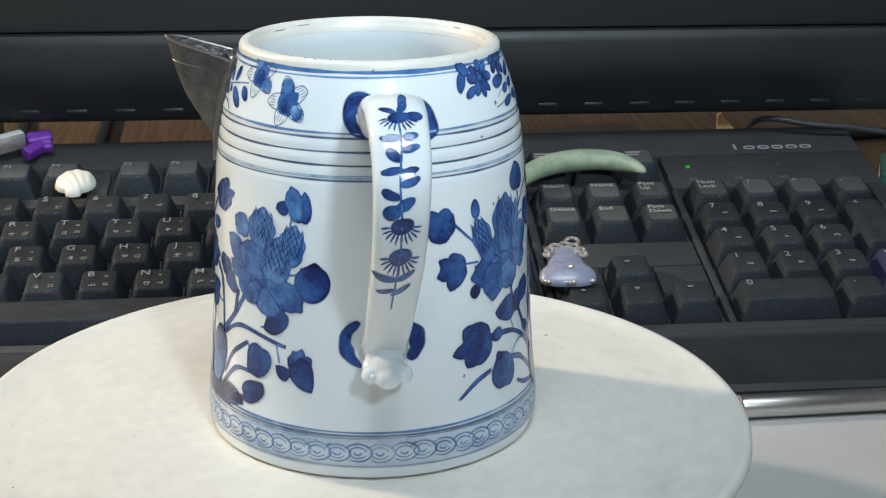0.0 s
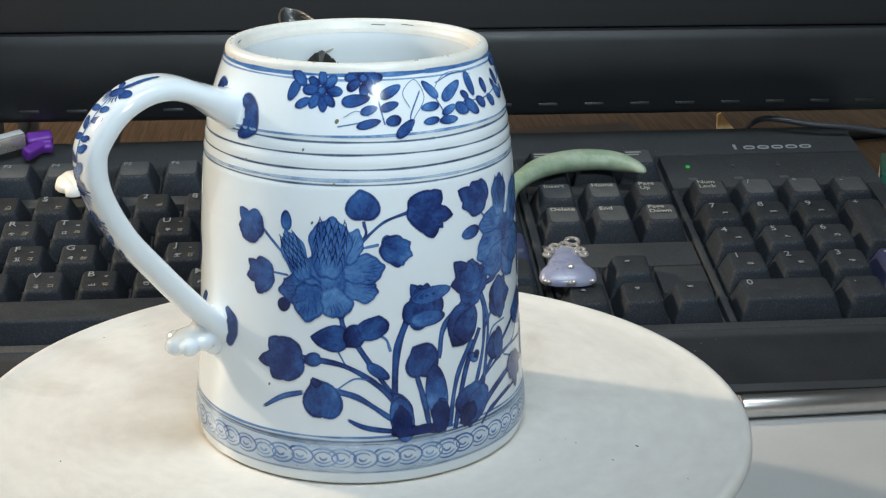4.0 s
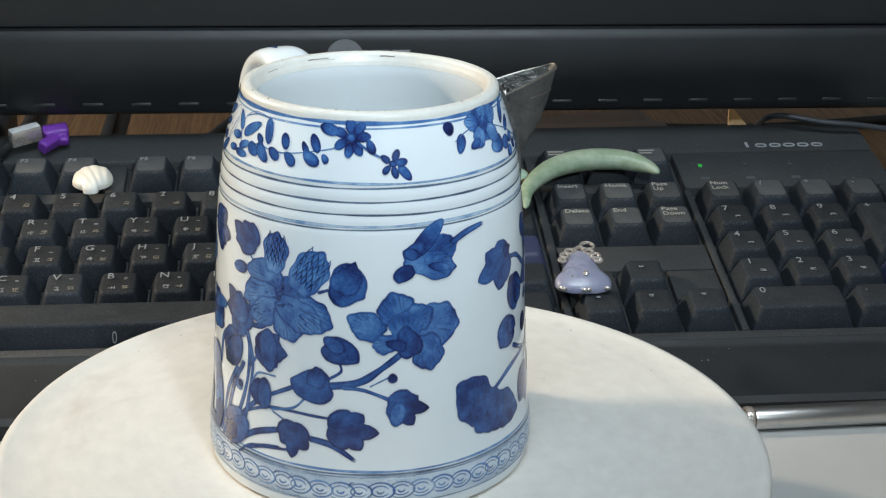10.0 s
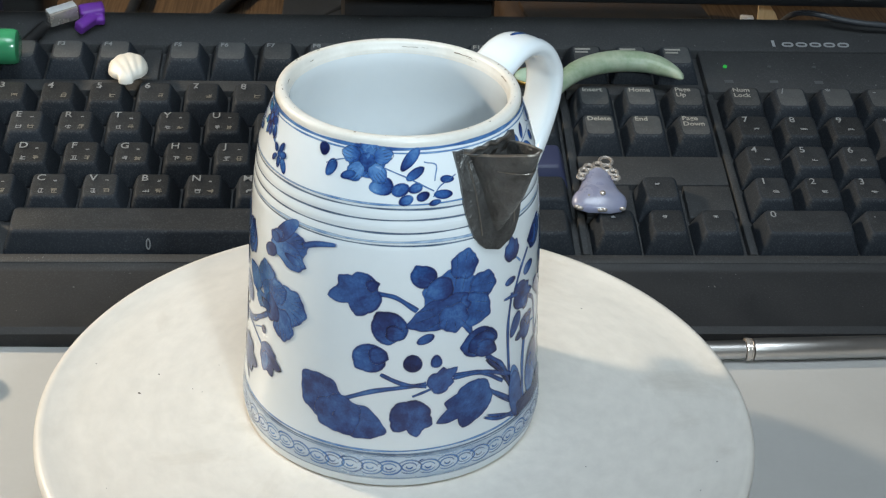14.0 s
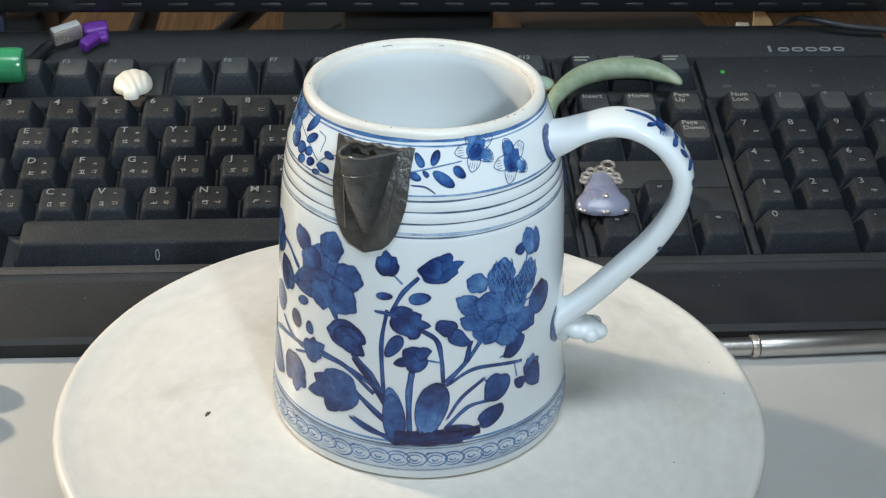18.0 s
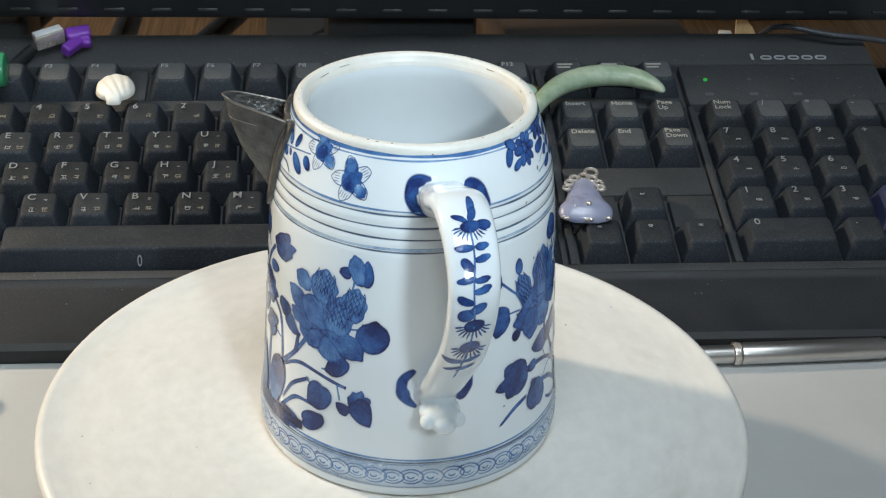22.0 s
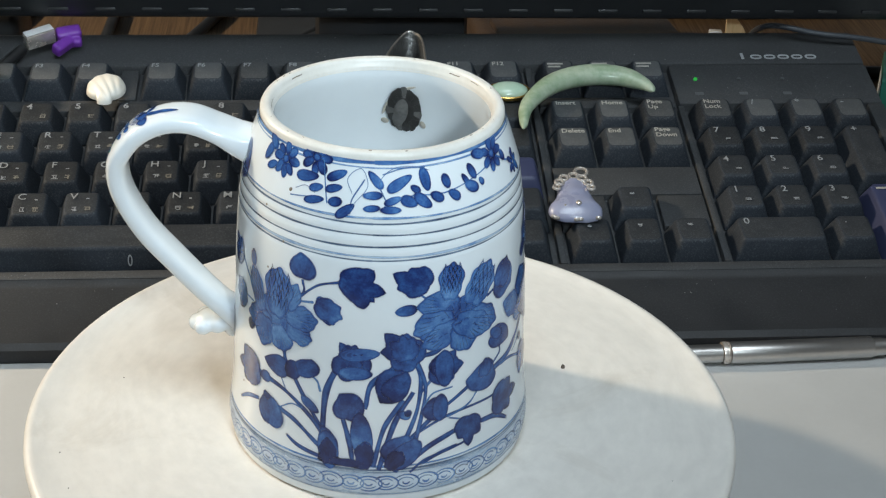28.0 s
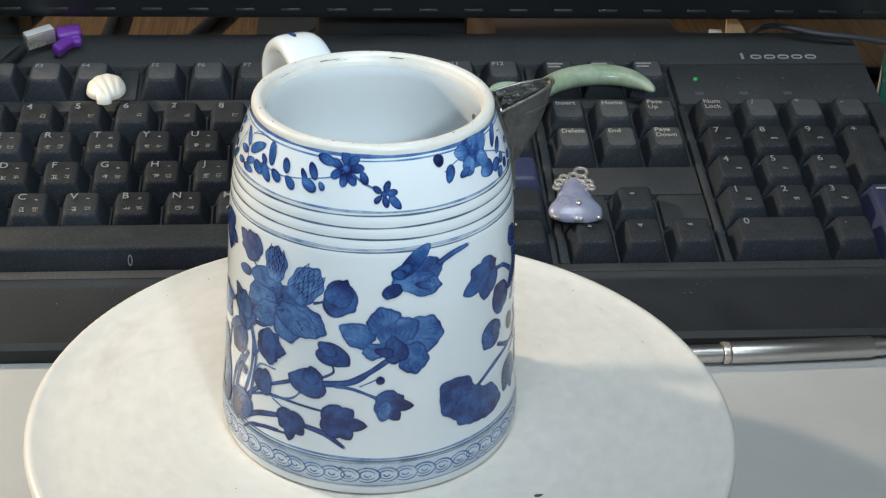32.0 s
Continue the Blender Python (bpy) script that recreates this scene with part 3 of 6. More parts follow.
def turntable():
    ob = thing("turntable", pose(0, 0, 0), "round white display turntable with a lightly stained disc", "turntable")
    part("base", lathe([(0, 0.0), (0.055, 0.0), (0.060, 0.002), (0.060, 0.018), (0.056, 0.022), (0.020, 0.024), (0.020, 0.040), (0, 0.040)], 64), base_grey, ob, "low round grey motor base")
    prof = [(0, 0.0402), (0.080, 0.0402), (0.0925, 0.0432), (0.0965, 0.0458), (0.0976, 0.0480), (0.0974, 0.0494), (0.0967, 0.0502), (0.0958, 0.0505), (0.0948, 0.0504), (0.0938, 0.0500),
            (0.085, 0.0500), (0.065, 0.0500), (0.045, 0.0500), (0.02, 0.0500), (0, 0.0500)]
    disc = part("disc", lathe(prof, 160), disc_white, ob, "white disc with faint smudges and dark specks", angle=60)
    rnd = random.Random(4)
    marks = [(0.0562, 114.6, 0.0009), (0.071, 40, 0.0004)] + [(rnd.uniform(0.046, 0.092), rnd.uniform(0, 360), rnd.uniform(0.00010, 0.00024)) for _ in range(14)]
    for r, a, s in marks:
        bm = bmesh.new()
        ring = []
        for k in range(8):
            q = rnd.uniform(0.6, 1.2) * s
            ring.append(bm.verts.new((r * math.cos(radians(a)) + 1.5 * q * math.cos(k * math.pi / 4), r * math.sin(radians(a)) + q * math.sin(k * math.pi / 4), 0.05004)))
        bm.faces.new(ring)
        peak = part("speck", bm, speck_dark, disc, smooth=False)
    return ob, disc


# outer outline of the pot: height and radius in millimetres
OUT = [(0, 38.6), (0.8, 39.7), (2, 40.3), (5, 40.6), (9, 40.3), (17, 39.3), (27, 38.7), (42, 37.9), (53, 37.4), (61, 36.9), (68, 36.3), (74, 35.6), (79, 34.7), (83, 33.6), (87, 32.2), (90, 31.1), (92.2, 30.3)]


GROOVES = (78.4, 75.4, 72.4, 69.2)


def outline(z):
    for (z0, r0), (z1, r1) in zip(OUT, OUT[1:]):
        if z <= z1:
            return r0 + (r1 - r0) * (z - z0) / (z1 - z0)
    return OUT[-1][1]


def radius_at(z):
    """The outline rounded off over a few millimetres."""
    smooth_r = sum(outline(min(max(z + d, 0.8), 92.2)) * w for d, w in ((-2.4, 1), (-1.2, 2), (0, 3), (1.2, 2), (2.4, 1))) / 9
    return smooth_r + 0.13 * math.exp(-((z - 79.6) / 1.2) ** 2) - sum(0.16 * math.exp(-((z - g) / 0.75) ** 2) for g in GROOVES)


def on_pot(az, z, off=0.0):
    """A place on the pot's wall: azimuth in degrees, height in millimetres, distance off the wall in millimetres."""
    slope = (radius_at(z + 0.5) - radius_at(z - 0.5))
    n = math.hypot(1, slope)
    r = (radius_at(z) + off / n) / 1000
    return Vector((r * math.cos(radians(az)), r * math.sin(radians(az)), (z - off * slope / n) / 1000))


HANDLE = -86.8
SPOUT = 173.6
HANDLE_LINE = [(33.0, 82.0), (36.5, 83.6), (41, 86.0), (47.5, 88.4), (54, 88.1), (60.2, 85.0), (64.6, 80.0), (66.4, 75.2), (65.4, 67.6), (60.4, 57.4), (53, 47.9), (45.2, 38.6), (39.8, 33.2), (36.5, 31.0)]


def handle_path():
    """The middle line of the handle, whose lower half leans a little to one side."""
    path = smooth_path([(r / 1000, 0, z / 1000) for r, z in HANDLE_LINE], 6)
    last = len(path) - 1
    return [p + Vector((0, -0.0014 * max(0.0, i / last - 0.45) / 0.55, 0)) for i, p in enumerate(path)]


def strap(f):
    """Half the width and half the thickness of the handle, in millimetres, along its length."""
    return 6.9 - 2.1 * f, 2.55 + 0.15 * f


def tankard():
    ob = thing("tankard", pose(0, 0, DISC_TOP), "blue and white porcelain tankard with painted flowers and metal spout", "tankard")
    zs = [0.8 + k * (92.2 - 0.8) / 70 for k in range(51)] + [66.09 + 0.35 * k for k in range(1, 41)] + [80.09 + k * 1.2 for k in range(1, 10)] + [92.2]
    wall = [(radius_at(z) / 1000, z / 1000) for z in zs]
    inner = [(27.04, 91.4), (27.02, 90.4), (27.2, 88.6), (27.6, 87), (28.7, 83), (30.6, 77), (32.2, 70), (33.2, 60), (34.2, 45), (35, 25), (35.2, 12), (34, 8), (30, 6.4), (0, 6.0)]
    body = lathe(wall, 144)
    part("body", body, porcelain, ob, "white glazed porcelain wall", angle=70)
    part("lining", lathe([(r / 1000, z / 1000) for r, z in inner], 120), porcelain, ob, "white glazed inside")
    part("rim", lathe([(r / 1000, z / 1000) for r, z in ((30.32, 92.1), (30.22, 93.1), (29.9, 93.75), (29.3, 94.05), (28.5, 94.1), (28.0, 94.0), (27.6, 93.75), (27.4, 93.3), (27.3, 92.4), (27.15, 92.2), (27.08, 91.6), (26.95, 90.9))], 144), bare_clay, ob, "worn cream unglazed rim")
    rnd = random.Random(31)
    for k in range(34):
        a0, span, r, z = rnd.uniform(0, 360), rnd.uniform(2, 9), 27.42, rnd.uniform(92.6, 93.2)
        if k % 3:
            span, r, z = rnd.uniform(0.4, 1.6), rnd.uniform(28.4, 29.4), 94.04
        arc = [(r / 1000 * math.cos(radians(a0 + span * q / 8)), r / 1000 * math.sin(radians(a0 + span * q / 8)), z / 1000 + 0.00004 * math.sin(q + k)) for q in range(9)]
        part("rim_stain", tube(arc, rnd.uniform(0.00006, 0.00016), 6, 2), stain_brown, ob)
    part("foot_ring", lathe([(r / 1000, z / 1000) for r, z in ((0, 0.9), (33, 0.9), (34.0, 0.0), (38.2, 0.0), (39.4, 0.35), (39.9, 0.9), (40.0, 1.4), (39.5, 1.5))], 144), bare_clay, ob, "cream unglazed foot ring")
    # handle: a flattened loop in the plane of its azimuth
    turn = Matrix.Rotation(radians(HANDLE), 4, "Z")
    path = handle_path()

    def section(i, f):
        wide, thick = strap(f)
        if f < 0.16:
            wide -= (0.16 - f) * 8
            thick += (0.16 - f) * 12
        if f > 0.9:
            wide += (f - 0.9) * 10
            thick += (f - 0.9) * 14
        out = []
        for k in range(24):
            a = 2 * math.pi * k / 24
            c, s = math.cos(a), math.sin(a)
            out.append((math.copysign(abs(c) ** 0.62, c) * wide / 1000, math.copysign(abs(s) ** 0.8, s) * thick / 1000))
        return out

    bm = bmesh.new()
    rings = []
    last = len(path) - 1
    for i, p in enumerate(path):
        ahead = (path[min(i + 1, last)] - path[max(i - 1, 0)]).normalized()
        side = Vector((0, 1, 0))
        lift = ahead.cross(side).normalized()
        rings.append([bm.verts.new(p + side * s + lift * u) for s, u in section(i, i / last)])
    for a, b in zip(rings, rings[1:]):
        for k in range(24):
            n = (k + 1) % 24
            bm.faces.new((a[k], a[n], b[n], b[k]))
    bmesh.ops.recalc_face_normals(bm, faces=bm.faces)
    bm.transform(turn)
    part("handle", bm, porcelain, ob, "white porcelain strap handle", angle=80)
    # curled lower end of the handle, in lobes
    curl = bmesh.new()
    for r, y, z, a, b, c in ((40, 0, 30.7, 4.2, 4.6, 5), (44.4, 0, 29.3, 4.8, 4.4, 2.7), (48.6, 0, 28.3, 2.5, 2.9, 2.2), (46.8, 3.7, 28.7, 2.3, 2, 2), (46.8, -3.7, 28.7, 2.3, 2, 2), (43, 3.6, 29.1, 2.4, 1.6, 2), (43, -3.6, 29.1, 2.4, 1.6, 2), (39.2, 0, 27.3, 2.6, 3.4, 3)):
        ball(curl, (r / 1000, (y - 1.4) / 1000, z / 1000), (a / 1000, b / 1000, c / 1000), u=20, v=12)
    curl.transform(turn)
    curl_ob = part("handle_scroll", curl, porcelain, ob, "curled lobed lower end of the handle")
    mod = curl_ob.modifiers.new("melt", "REMESH")
    mod.mode, mod.voxel_size, mod.use_smooth_shade = "VOXEL", 0.0004, True
    soft = curl_ob.modifiers.new("soft", "SMOOTH")
    soft.factor, soft.iterations = 0.5, 9
    return ob


def spout(ob):
    """The dark metal spout: a shield-shaped plate on the wall and a beak that leans out of it."""
    plate = bmesh.new()
    grid = []
    rows, cols = 18, 14
    for i in range(rows + 1):
        f = i / rows
        z = 64.2 + f * 26.0
        half = 9.4 * (math.sqrt(max(0.0, 1 - (1 - min(f / 0.55, 1)) ** 2)) * 0.92 + 0.08 * f) + 0.35
        line = []
        for j in range(cols + 1):
            s = -1 + 2 * j / cols
            wave = 0.25 * math.sin(7 * s + 1) + 0.2 * math.sin(17 * s)
            line.append((SPOUT + math.degrees((s * half + 0.12 * math.sin(13 * f) * s) / radius_at(z)), z + wave * (f > 0.97)))
        grid.append(line)
    for off in (0.9, -0.6):
        for line in grid:
            for az, z in line:
                plate.verts.new(on_pot(az, z, off))
    plate.verts.ensure_lookup_table()
    n = cols + 1
    k0 = (rows + 1) * n
    for i in range(rows):
        for j in range(cols):
            q = [i * n + j, i * n + j + 1, (i + 1) * n + j + 1, (i + 1) * n + j]
            plate.faces.new([plate.verts[k] for k in q])
            plate.faces.new([plate.verts[k0 + k] for k in q[::-1]])
    edge = [j for j in range(n)] + [i * n + cols for i in range(1, rows + 1)] + [rows * n + j for j in range(cols - 1, -1, -1)] + [i * n for i in range(rows - 1, 0, -1)]
    for a, b in zip(edge, edge[1:] + edge[:1]):
        plate.faces.new((plate.verts[a], plate.verts[k0 + a], plate.verts[k0 + b], plate.verts[b]))
    bmesh.ops.recalc_face_normals(plate, faces=plate.faces)
    part("spout_plate", plate, pewter, ob, "dark tarnished metal plate", angle=50)
    turn = Matrix.Rotation(radians(SPOUT), 4, "Z")
    bm = bmesh.new()
    sheets = []
    lip_line = []
    for thick in (0.0, 0.6):
        sheet = []
        for i in range(19):
            f = i / 18
            z = 68.8 + f * 20.2
            reach = 0.9 + 15.6 * f ** 1.08 - thick
            half = (1.5 + 4.77 * f ** 0.85) - thick * 0.8
            line = []
            for j in range(33):
                a = j / 16 - 1
                point = 1 - math.sqrt(a * a + 0.012) ** 2.3 + 0.01
                lip = 5.0 * max(point, 0.0) ** 0.9 * f ** 5 + 0.25 * math.sin(9 * a) * (1 - abs(a)) * f ** 8
                r = radius_at(z) - 0.2 + reach * point + 0.30 * math.sin(5 * f + 4 * a) * f * (1 - abs(a))
                at = Vector((r / 1000, half * a / 1000, (z + lip) / 1000))
                line.append(bm.verts.new(at))
                if i == 18 and thick == 0.0:
                    lip_line.append(at)
            sheet.append(line)
        sheets.append(sheet)
    for sheet in sheets:
        for a, b in zip(sheet, sheet[1:]):
            for j in range(32):
                bm.faces.new((a[j], a[j + 1], b[j + 1], b[j]))
    for j in range(32):
        bm.faces.new((sheets[0][-1][j], sheets[0][-1][j + 1], sheets[1][-1][j + 1], sheets[1][-1][j]))
        bm.faces.new((sheets[0][0][j], sheets[0][0][j + 1], sheets[1][0][j + 1], sheets[1][0][j]))
    bmesh.ops.recalc_face_normals(bm, faces=bm.faces)
    bm.transform(turn)
    beak = part("spout", bm, pewter, ob, "dark tarnished metal pouring spout", angle=60)
    part("spout_lip", tube([turn @ p for p in lip_line], 0.00032, 8), pewter_edge, beak, "bright worn metal lip")
    # a scratched seam line a little below the lip, on the outside
    seam = []
    for j in range(4, 29):
        a = j / 16 - 1
        f = 0.86
        z = 68.8 + f * 20.2
        point = 1 - math.sqrt(a * a + 0.012) ** 2.3 + 0.01
        out = radius_at(z) - 0.2 + (0.95 + 15.6 * f ** 1.08) * point + 0.30 * math.sin(5 * f + 4 * a) * f * (1 - abs(a))
        seam.append(turn @ Vector((out / 1000, (1.55 + 4.77 * f ** 0.85) * a / 1000, (z + 5.0 * max(point, 0.0) ** 0.9 * f ** 5) / 1000)))
    part("spout_seam", tube(seam, 0.00014, 6), pewter_edge, beak, "pale scratched seam")
    # ragged torn edges between the beak and the wall
    for j, (y, hgt, lean) in enumerate(((-5.2, 1.4, 0.8), (-3.4, 2.0, 1.6), (-1.6, 1.1, 2.6), (0.4, 2.2, 1.8), (2.2, 1.5, 2.8), (4.2, 2.1, 1.2))):
        tab = bmesh.new()
        r = radius_at(88.4) + 0.9
        pts = [(r, y - 1.1, 87.4), (r, y + 1.1, 87.6), (r + lean, y + 0.5, 88.2 + hgt), (r + lean * 0.7, y - 0.7, 88.0 + hgt * 0.6)]
        tab.faces.new([tab.verts.new(Vector(p) / 1000) for p in pts])
        bmesh.ops.solidify(tab, geom=tab.faces[:], thickness=0.0003)
        bmesh.ops.recalc_face_normals(tab, faces=tab.faces)
        tab.transform(turn)
        part("torn_edge", tab, pewter_edge, beak, smooth=False)
    # the folded edge of the plate behind the beak, and a crease down each side of it
    for side in (-1, 1):
        crease = []
        for k in range(7):
            z = 69.5 + k * 3.0
            crease.append(on_pot(SPOUT + side * math.degrees((5.2 + 0.28 * k) / radius_at(z)), z, 1.0 + 0.05 * (k % 2)))
        part("crease", tube(crease, 0.00022, 6, 3), pewter_edge, beak, "pale worn crease")
    fold = []
    for k in range(9):
        y = -7.6 + 15.2 * k / 8
        z = 89.6 + (0.5, -0.2, 0.35, 0.0, 0.6, -0.1, 0.4, 0.1, 0.5)[k]
        fold.append(on_pot(SPOUT + math.degrees(y / radius_at(z)), z, 1.0))
    part("folded_edge", tube(fold, 0.00045, 8, 3), pewter_edge, beak, "rough folded metal edge")
    # the fitting seen inside the pot: an oval flange with folded tabs round a hollow
    def inside(y, z, off):
        return turn @ Vector(((29.8 - (z - 77) * 0.335 - off - y * y / 60) / 1000, y / 1000, z / 1000))

    ring = bmesh.new()
    rings = []
    for q, off in ((1.0, 0.0), (0.96, 0.35), (0.62, 0.55), (0.5, 0.3), (0.2, 0.2)):
        rings.append([ring.verts.new(inside(-1.0 + 4.7 * q * math.cos(2 * math.pi * k / 32), 79.0 + 7.4 * q * math.sin(2 * math.pi * k / 32), off)) for k in range(32)])
    for a, b in zip(rings, rings[1:]):
        for k in range(32):
            ring.faces.new((a[k], a[(k + 1) % 32], b[(k + 1) % 32], b[k]))
    ring.faces.new(rings[-1])
    bmesh.ops.recalc_face_normals(ring, faces=ring.faces)
    flange = part("spout_flange", ring, pewter_black, ob, "dark oval metal flange inside the pot", angle=40)
    rnd = random.Random(8)
    for k in range(15):
        a = 2 * math.pi * (k + rnd.uniform(-0.15, 0.15)) / 15
        w = 0.19
        tab = bmesh.new()
        r0, r1 = 0.58, 1.0 + rnd.uniform(-0.04, 0.04)
        lift_ = rnd.uniform(0.05, 0.22)
        q = [(r0, a - w * 0.7, 0.5), (r0, a + w * 0.7, 0.5), (r1, a + w, lift_), (r1 + 0.04, a, lift_ + 0.08), (r1, a - w, lift_)]
        low_ = [tab.verts.new(inside(-1.0 + 4.7 * r * math.cos(b), 79.0 + 7.4 * r * math.sin(b), o)) for r, b, o in q]
        high_ = [tab.verts.new(inside(-1.0 + 4.7 * r * math.cos(b), 79.0 + 7.4 * r * math.sin(b), o + 0.22)) for r, b, o in q]
        tab.faces.new(low_[::-1])
        tab.faces.new(high_)
        for i in range(5):
            tab.faces.new((low_[i], low_[(i + 1) % 5], high_[(i + 1) % 5], high_[i]))
        bmesh.ops.recalc_face_normals(tab, faces=tab.faces)
        part("folded_tab", tab, pewter_black if k % 4 else pewter_grey, flange, smooth=False)
    tongue = bmesh.new()
    ball(tongue, (0, 0, 0), (0.0009, 0.0021, 0.0052), turn=Matrix.Rotation(radians(12), 3, "X"), u=16, v=10)
    tongue.transform(turn @ Matrix.Translation((0.0292, 0.0001, 0.0782)) @ Matrix.Rotation(radians(-16), 4, "Y"))
    part("tongue", tongue, pewter_grey, flange, "lighter grey metal tongue")
    for y, z, a, c in ((-6.0, 74.6, 0.7, 1.3), (4.4, 75.0, 1.1, 0.9), (4.1, 79.5, 0.4, 2.6), (-2.5, 86.4, 2.0, 0.4)):
        bead = bmesh.new()
        ball(bead, (0, 0, 0), (0.0002, a / 1000, c / 1000), turn=Matrix.Rotation(radians(20 if y > 0 else -20), 3, "X"), u=12, v=8)
        bead.transform(Matrix.Translation(inside(y, z, 0.1)) @ turn @ Matrix.Rotation(radians(-16), 4, "Y"))
        part("glue", bead, old_glue, flange, "cream smear of old glue")


# ---------------------------------------------------------------- painted decoration
# Brush strokes are thin skins on the glazed wall: azimuth in degrees, height and sizes in millimetres.
PAINTED = {"pot": None, "layer": 0}
brush = random.Random(21)


def skin(az, z, u, v, off):
    """A place u to the right of and v above a spot of the wall, off the wall by a little."""
    zz = min(max(z + v, 1.0), 92.5)
    return on_pot(az + math.degrees(u / radius_at(zz)), zz, off)


def lift_off():
    """Strokes laid later lie a hair higher, so that none share a plane."""
    PAINTED["layer"] = (PAINTED["layer"] + 1) % 70
    return 0.055 + 0.003 * PAINTED["layer"]


def paint_sheet():
    """An empty skin of paint with its layers for thinness, cover and brush direction, and a function that adds a spot to it."""
    bm = bmesh.new()
    thin, cover, run = bm.verts.layers.float.new("wash"), bm.verts.layers.float.new("cover"), bm.verts.layers.float_vector.new("stroke")

    def dot(place, wash, cover_, stroke):
        v = bm.verts.new(place)
        v[thin], v[cover], v[run] = wash, cover_, stroke
        return v

    return bm, dot


def lobe(phi, at, wide):
    return max(0.0, 1 - abs(phi - at) / wide)


def outline_of(kind, phi, v=(0, 0, 1, 1, 1)):
    """The radius of a leaf's edge at an angle from its tip."""
    p = math.degrees(phi)
    p = (p + 180) % 360 - 180
    if kind in ("tulip", "ivy"):
        # three pointed lobes with deep notches, on a rounded body
        open_, side, low = (49, 0.40, 0.60) if kind == "tulip" else (56, 0.36, 0.66)
        body = low + 0.22 * min(1.0, max(0.0, (abs(p) - 58) / 34)) - 0.10 * lobe(abs(p), 180, 26)
        tip = 0.50 * v[2] * lobe(p, 0, 29) ** 0.8
        return body + tip + side * v[3] * lobe(p, open_ + v[0], 27) ** 0.8 + side * v[4] * lobe(p, -open_ + v[1], 27) ** 0.8
    if kind == "apple":
        return 0.92 + 0.05 * math.cos(radians(p) * 3) + 0.16 * v[2] * lobe(p, 4 * v[0], 24) ** 1.3 - 0.12 * (lobe(p, 180, 30) + lobe(p, -180, 30))
    if kind in ("petal", "scales", "core"):
        return 0.93 + 0.05 * math.cos(radians(p) * 5) + 0.03 * math.cos(radians(p) * 9)
    if kind == "leaflet":
        return 1.0 - 0.10 * abs(math.sin(radians(p))) - 0.10 * lobe(abs(p), 180, 60)
    return 1.0 - 0.06 * abs(math.sin(radians(p)))


def strip(bm, dot, pts, half, off, wash, taper=None, cover=1.0, pool=0.0, soft=0.10, closed=False):
    """A brush line through (azimuth, height) pairs, half millimetres wide to each side. pool: how much darker its sides dry."""
    last = len(pts) - 1
    rows = []
    seed = brush.uniform(0, 50)
    gone = 0.0
    for i, (az, z) in enumerate(pts):
        a, b = pts[max(i - 1, 0)], pts[min(i + 1, last)]
        du, dv = radians(b[0] - a[0]) * radius_at(min(max(z, 1), 91)), b[1] - a[1]
        n = math.hypot(du, dv) or 1.0
        gone += n / 2
        h = half * (taper(i / last) if taper else 1.0)
        fade = cover * (0.0 if i in (0, last) and not closed else 1.0)
        row = []
        for w, c, dark in ((h + soft, 0, pool), (max(h - soft * 0.7, h * 0.3), 1, pool), (0, 1, 0), (-max(h - soft * 0.7, h * 0.3), 1, pool), (-h - soft, 0, pool)):
            row.append(dot(skin(az, z, -dv / n * w, du / n * w, off), wash - dark, c * fade, (w * 1.8 + seed, gone * 0.16, seed)))
        rows.append(row)
    for a, b in zip(rows, rows[1:]):
        for k in range(len(a) - 1):
            bm.faces.new((a[k], a[k + 1], b[k + 1], b[k]))


def face_outward(bm):
    bm.normal_update()
    for f in bm.faces:
        c = f.calc_center_median()
        if f.normal.dot(Vector((c.x, c.y, 0))) < 0:
            f.normal_flip()


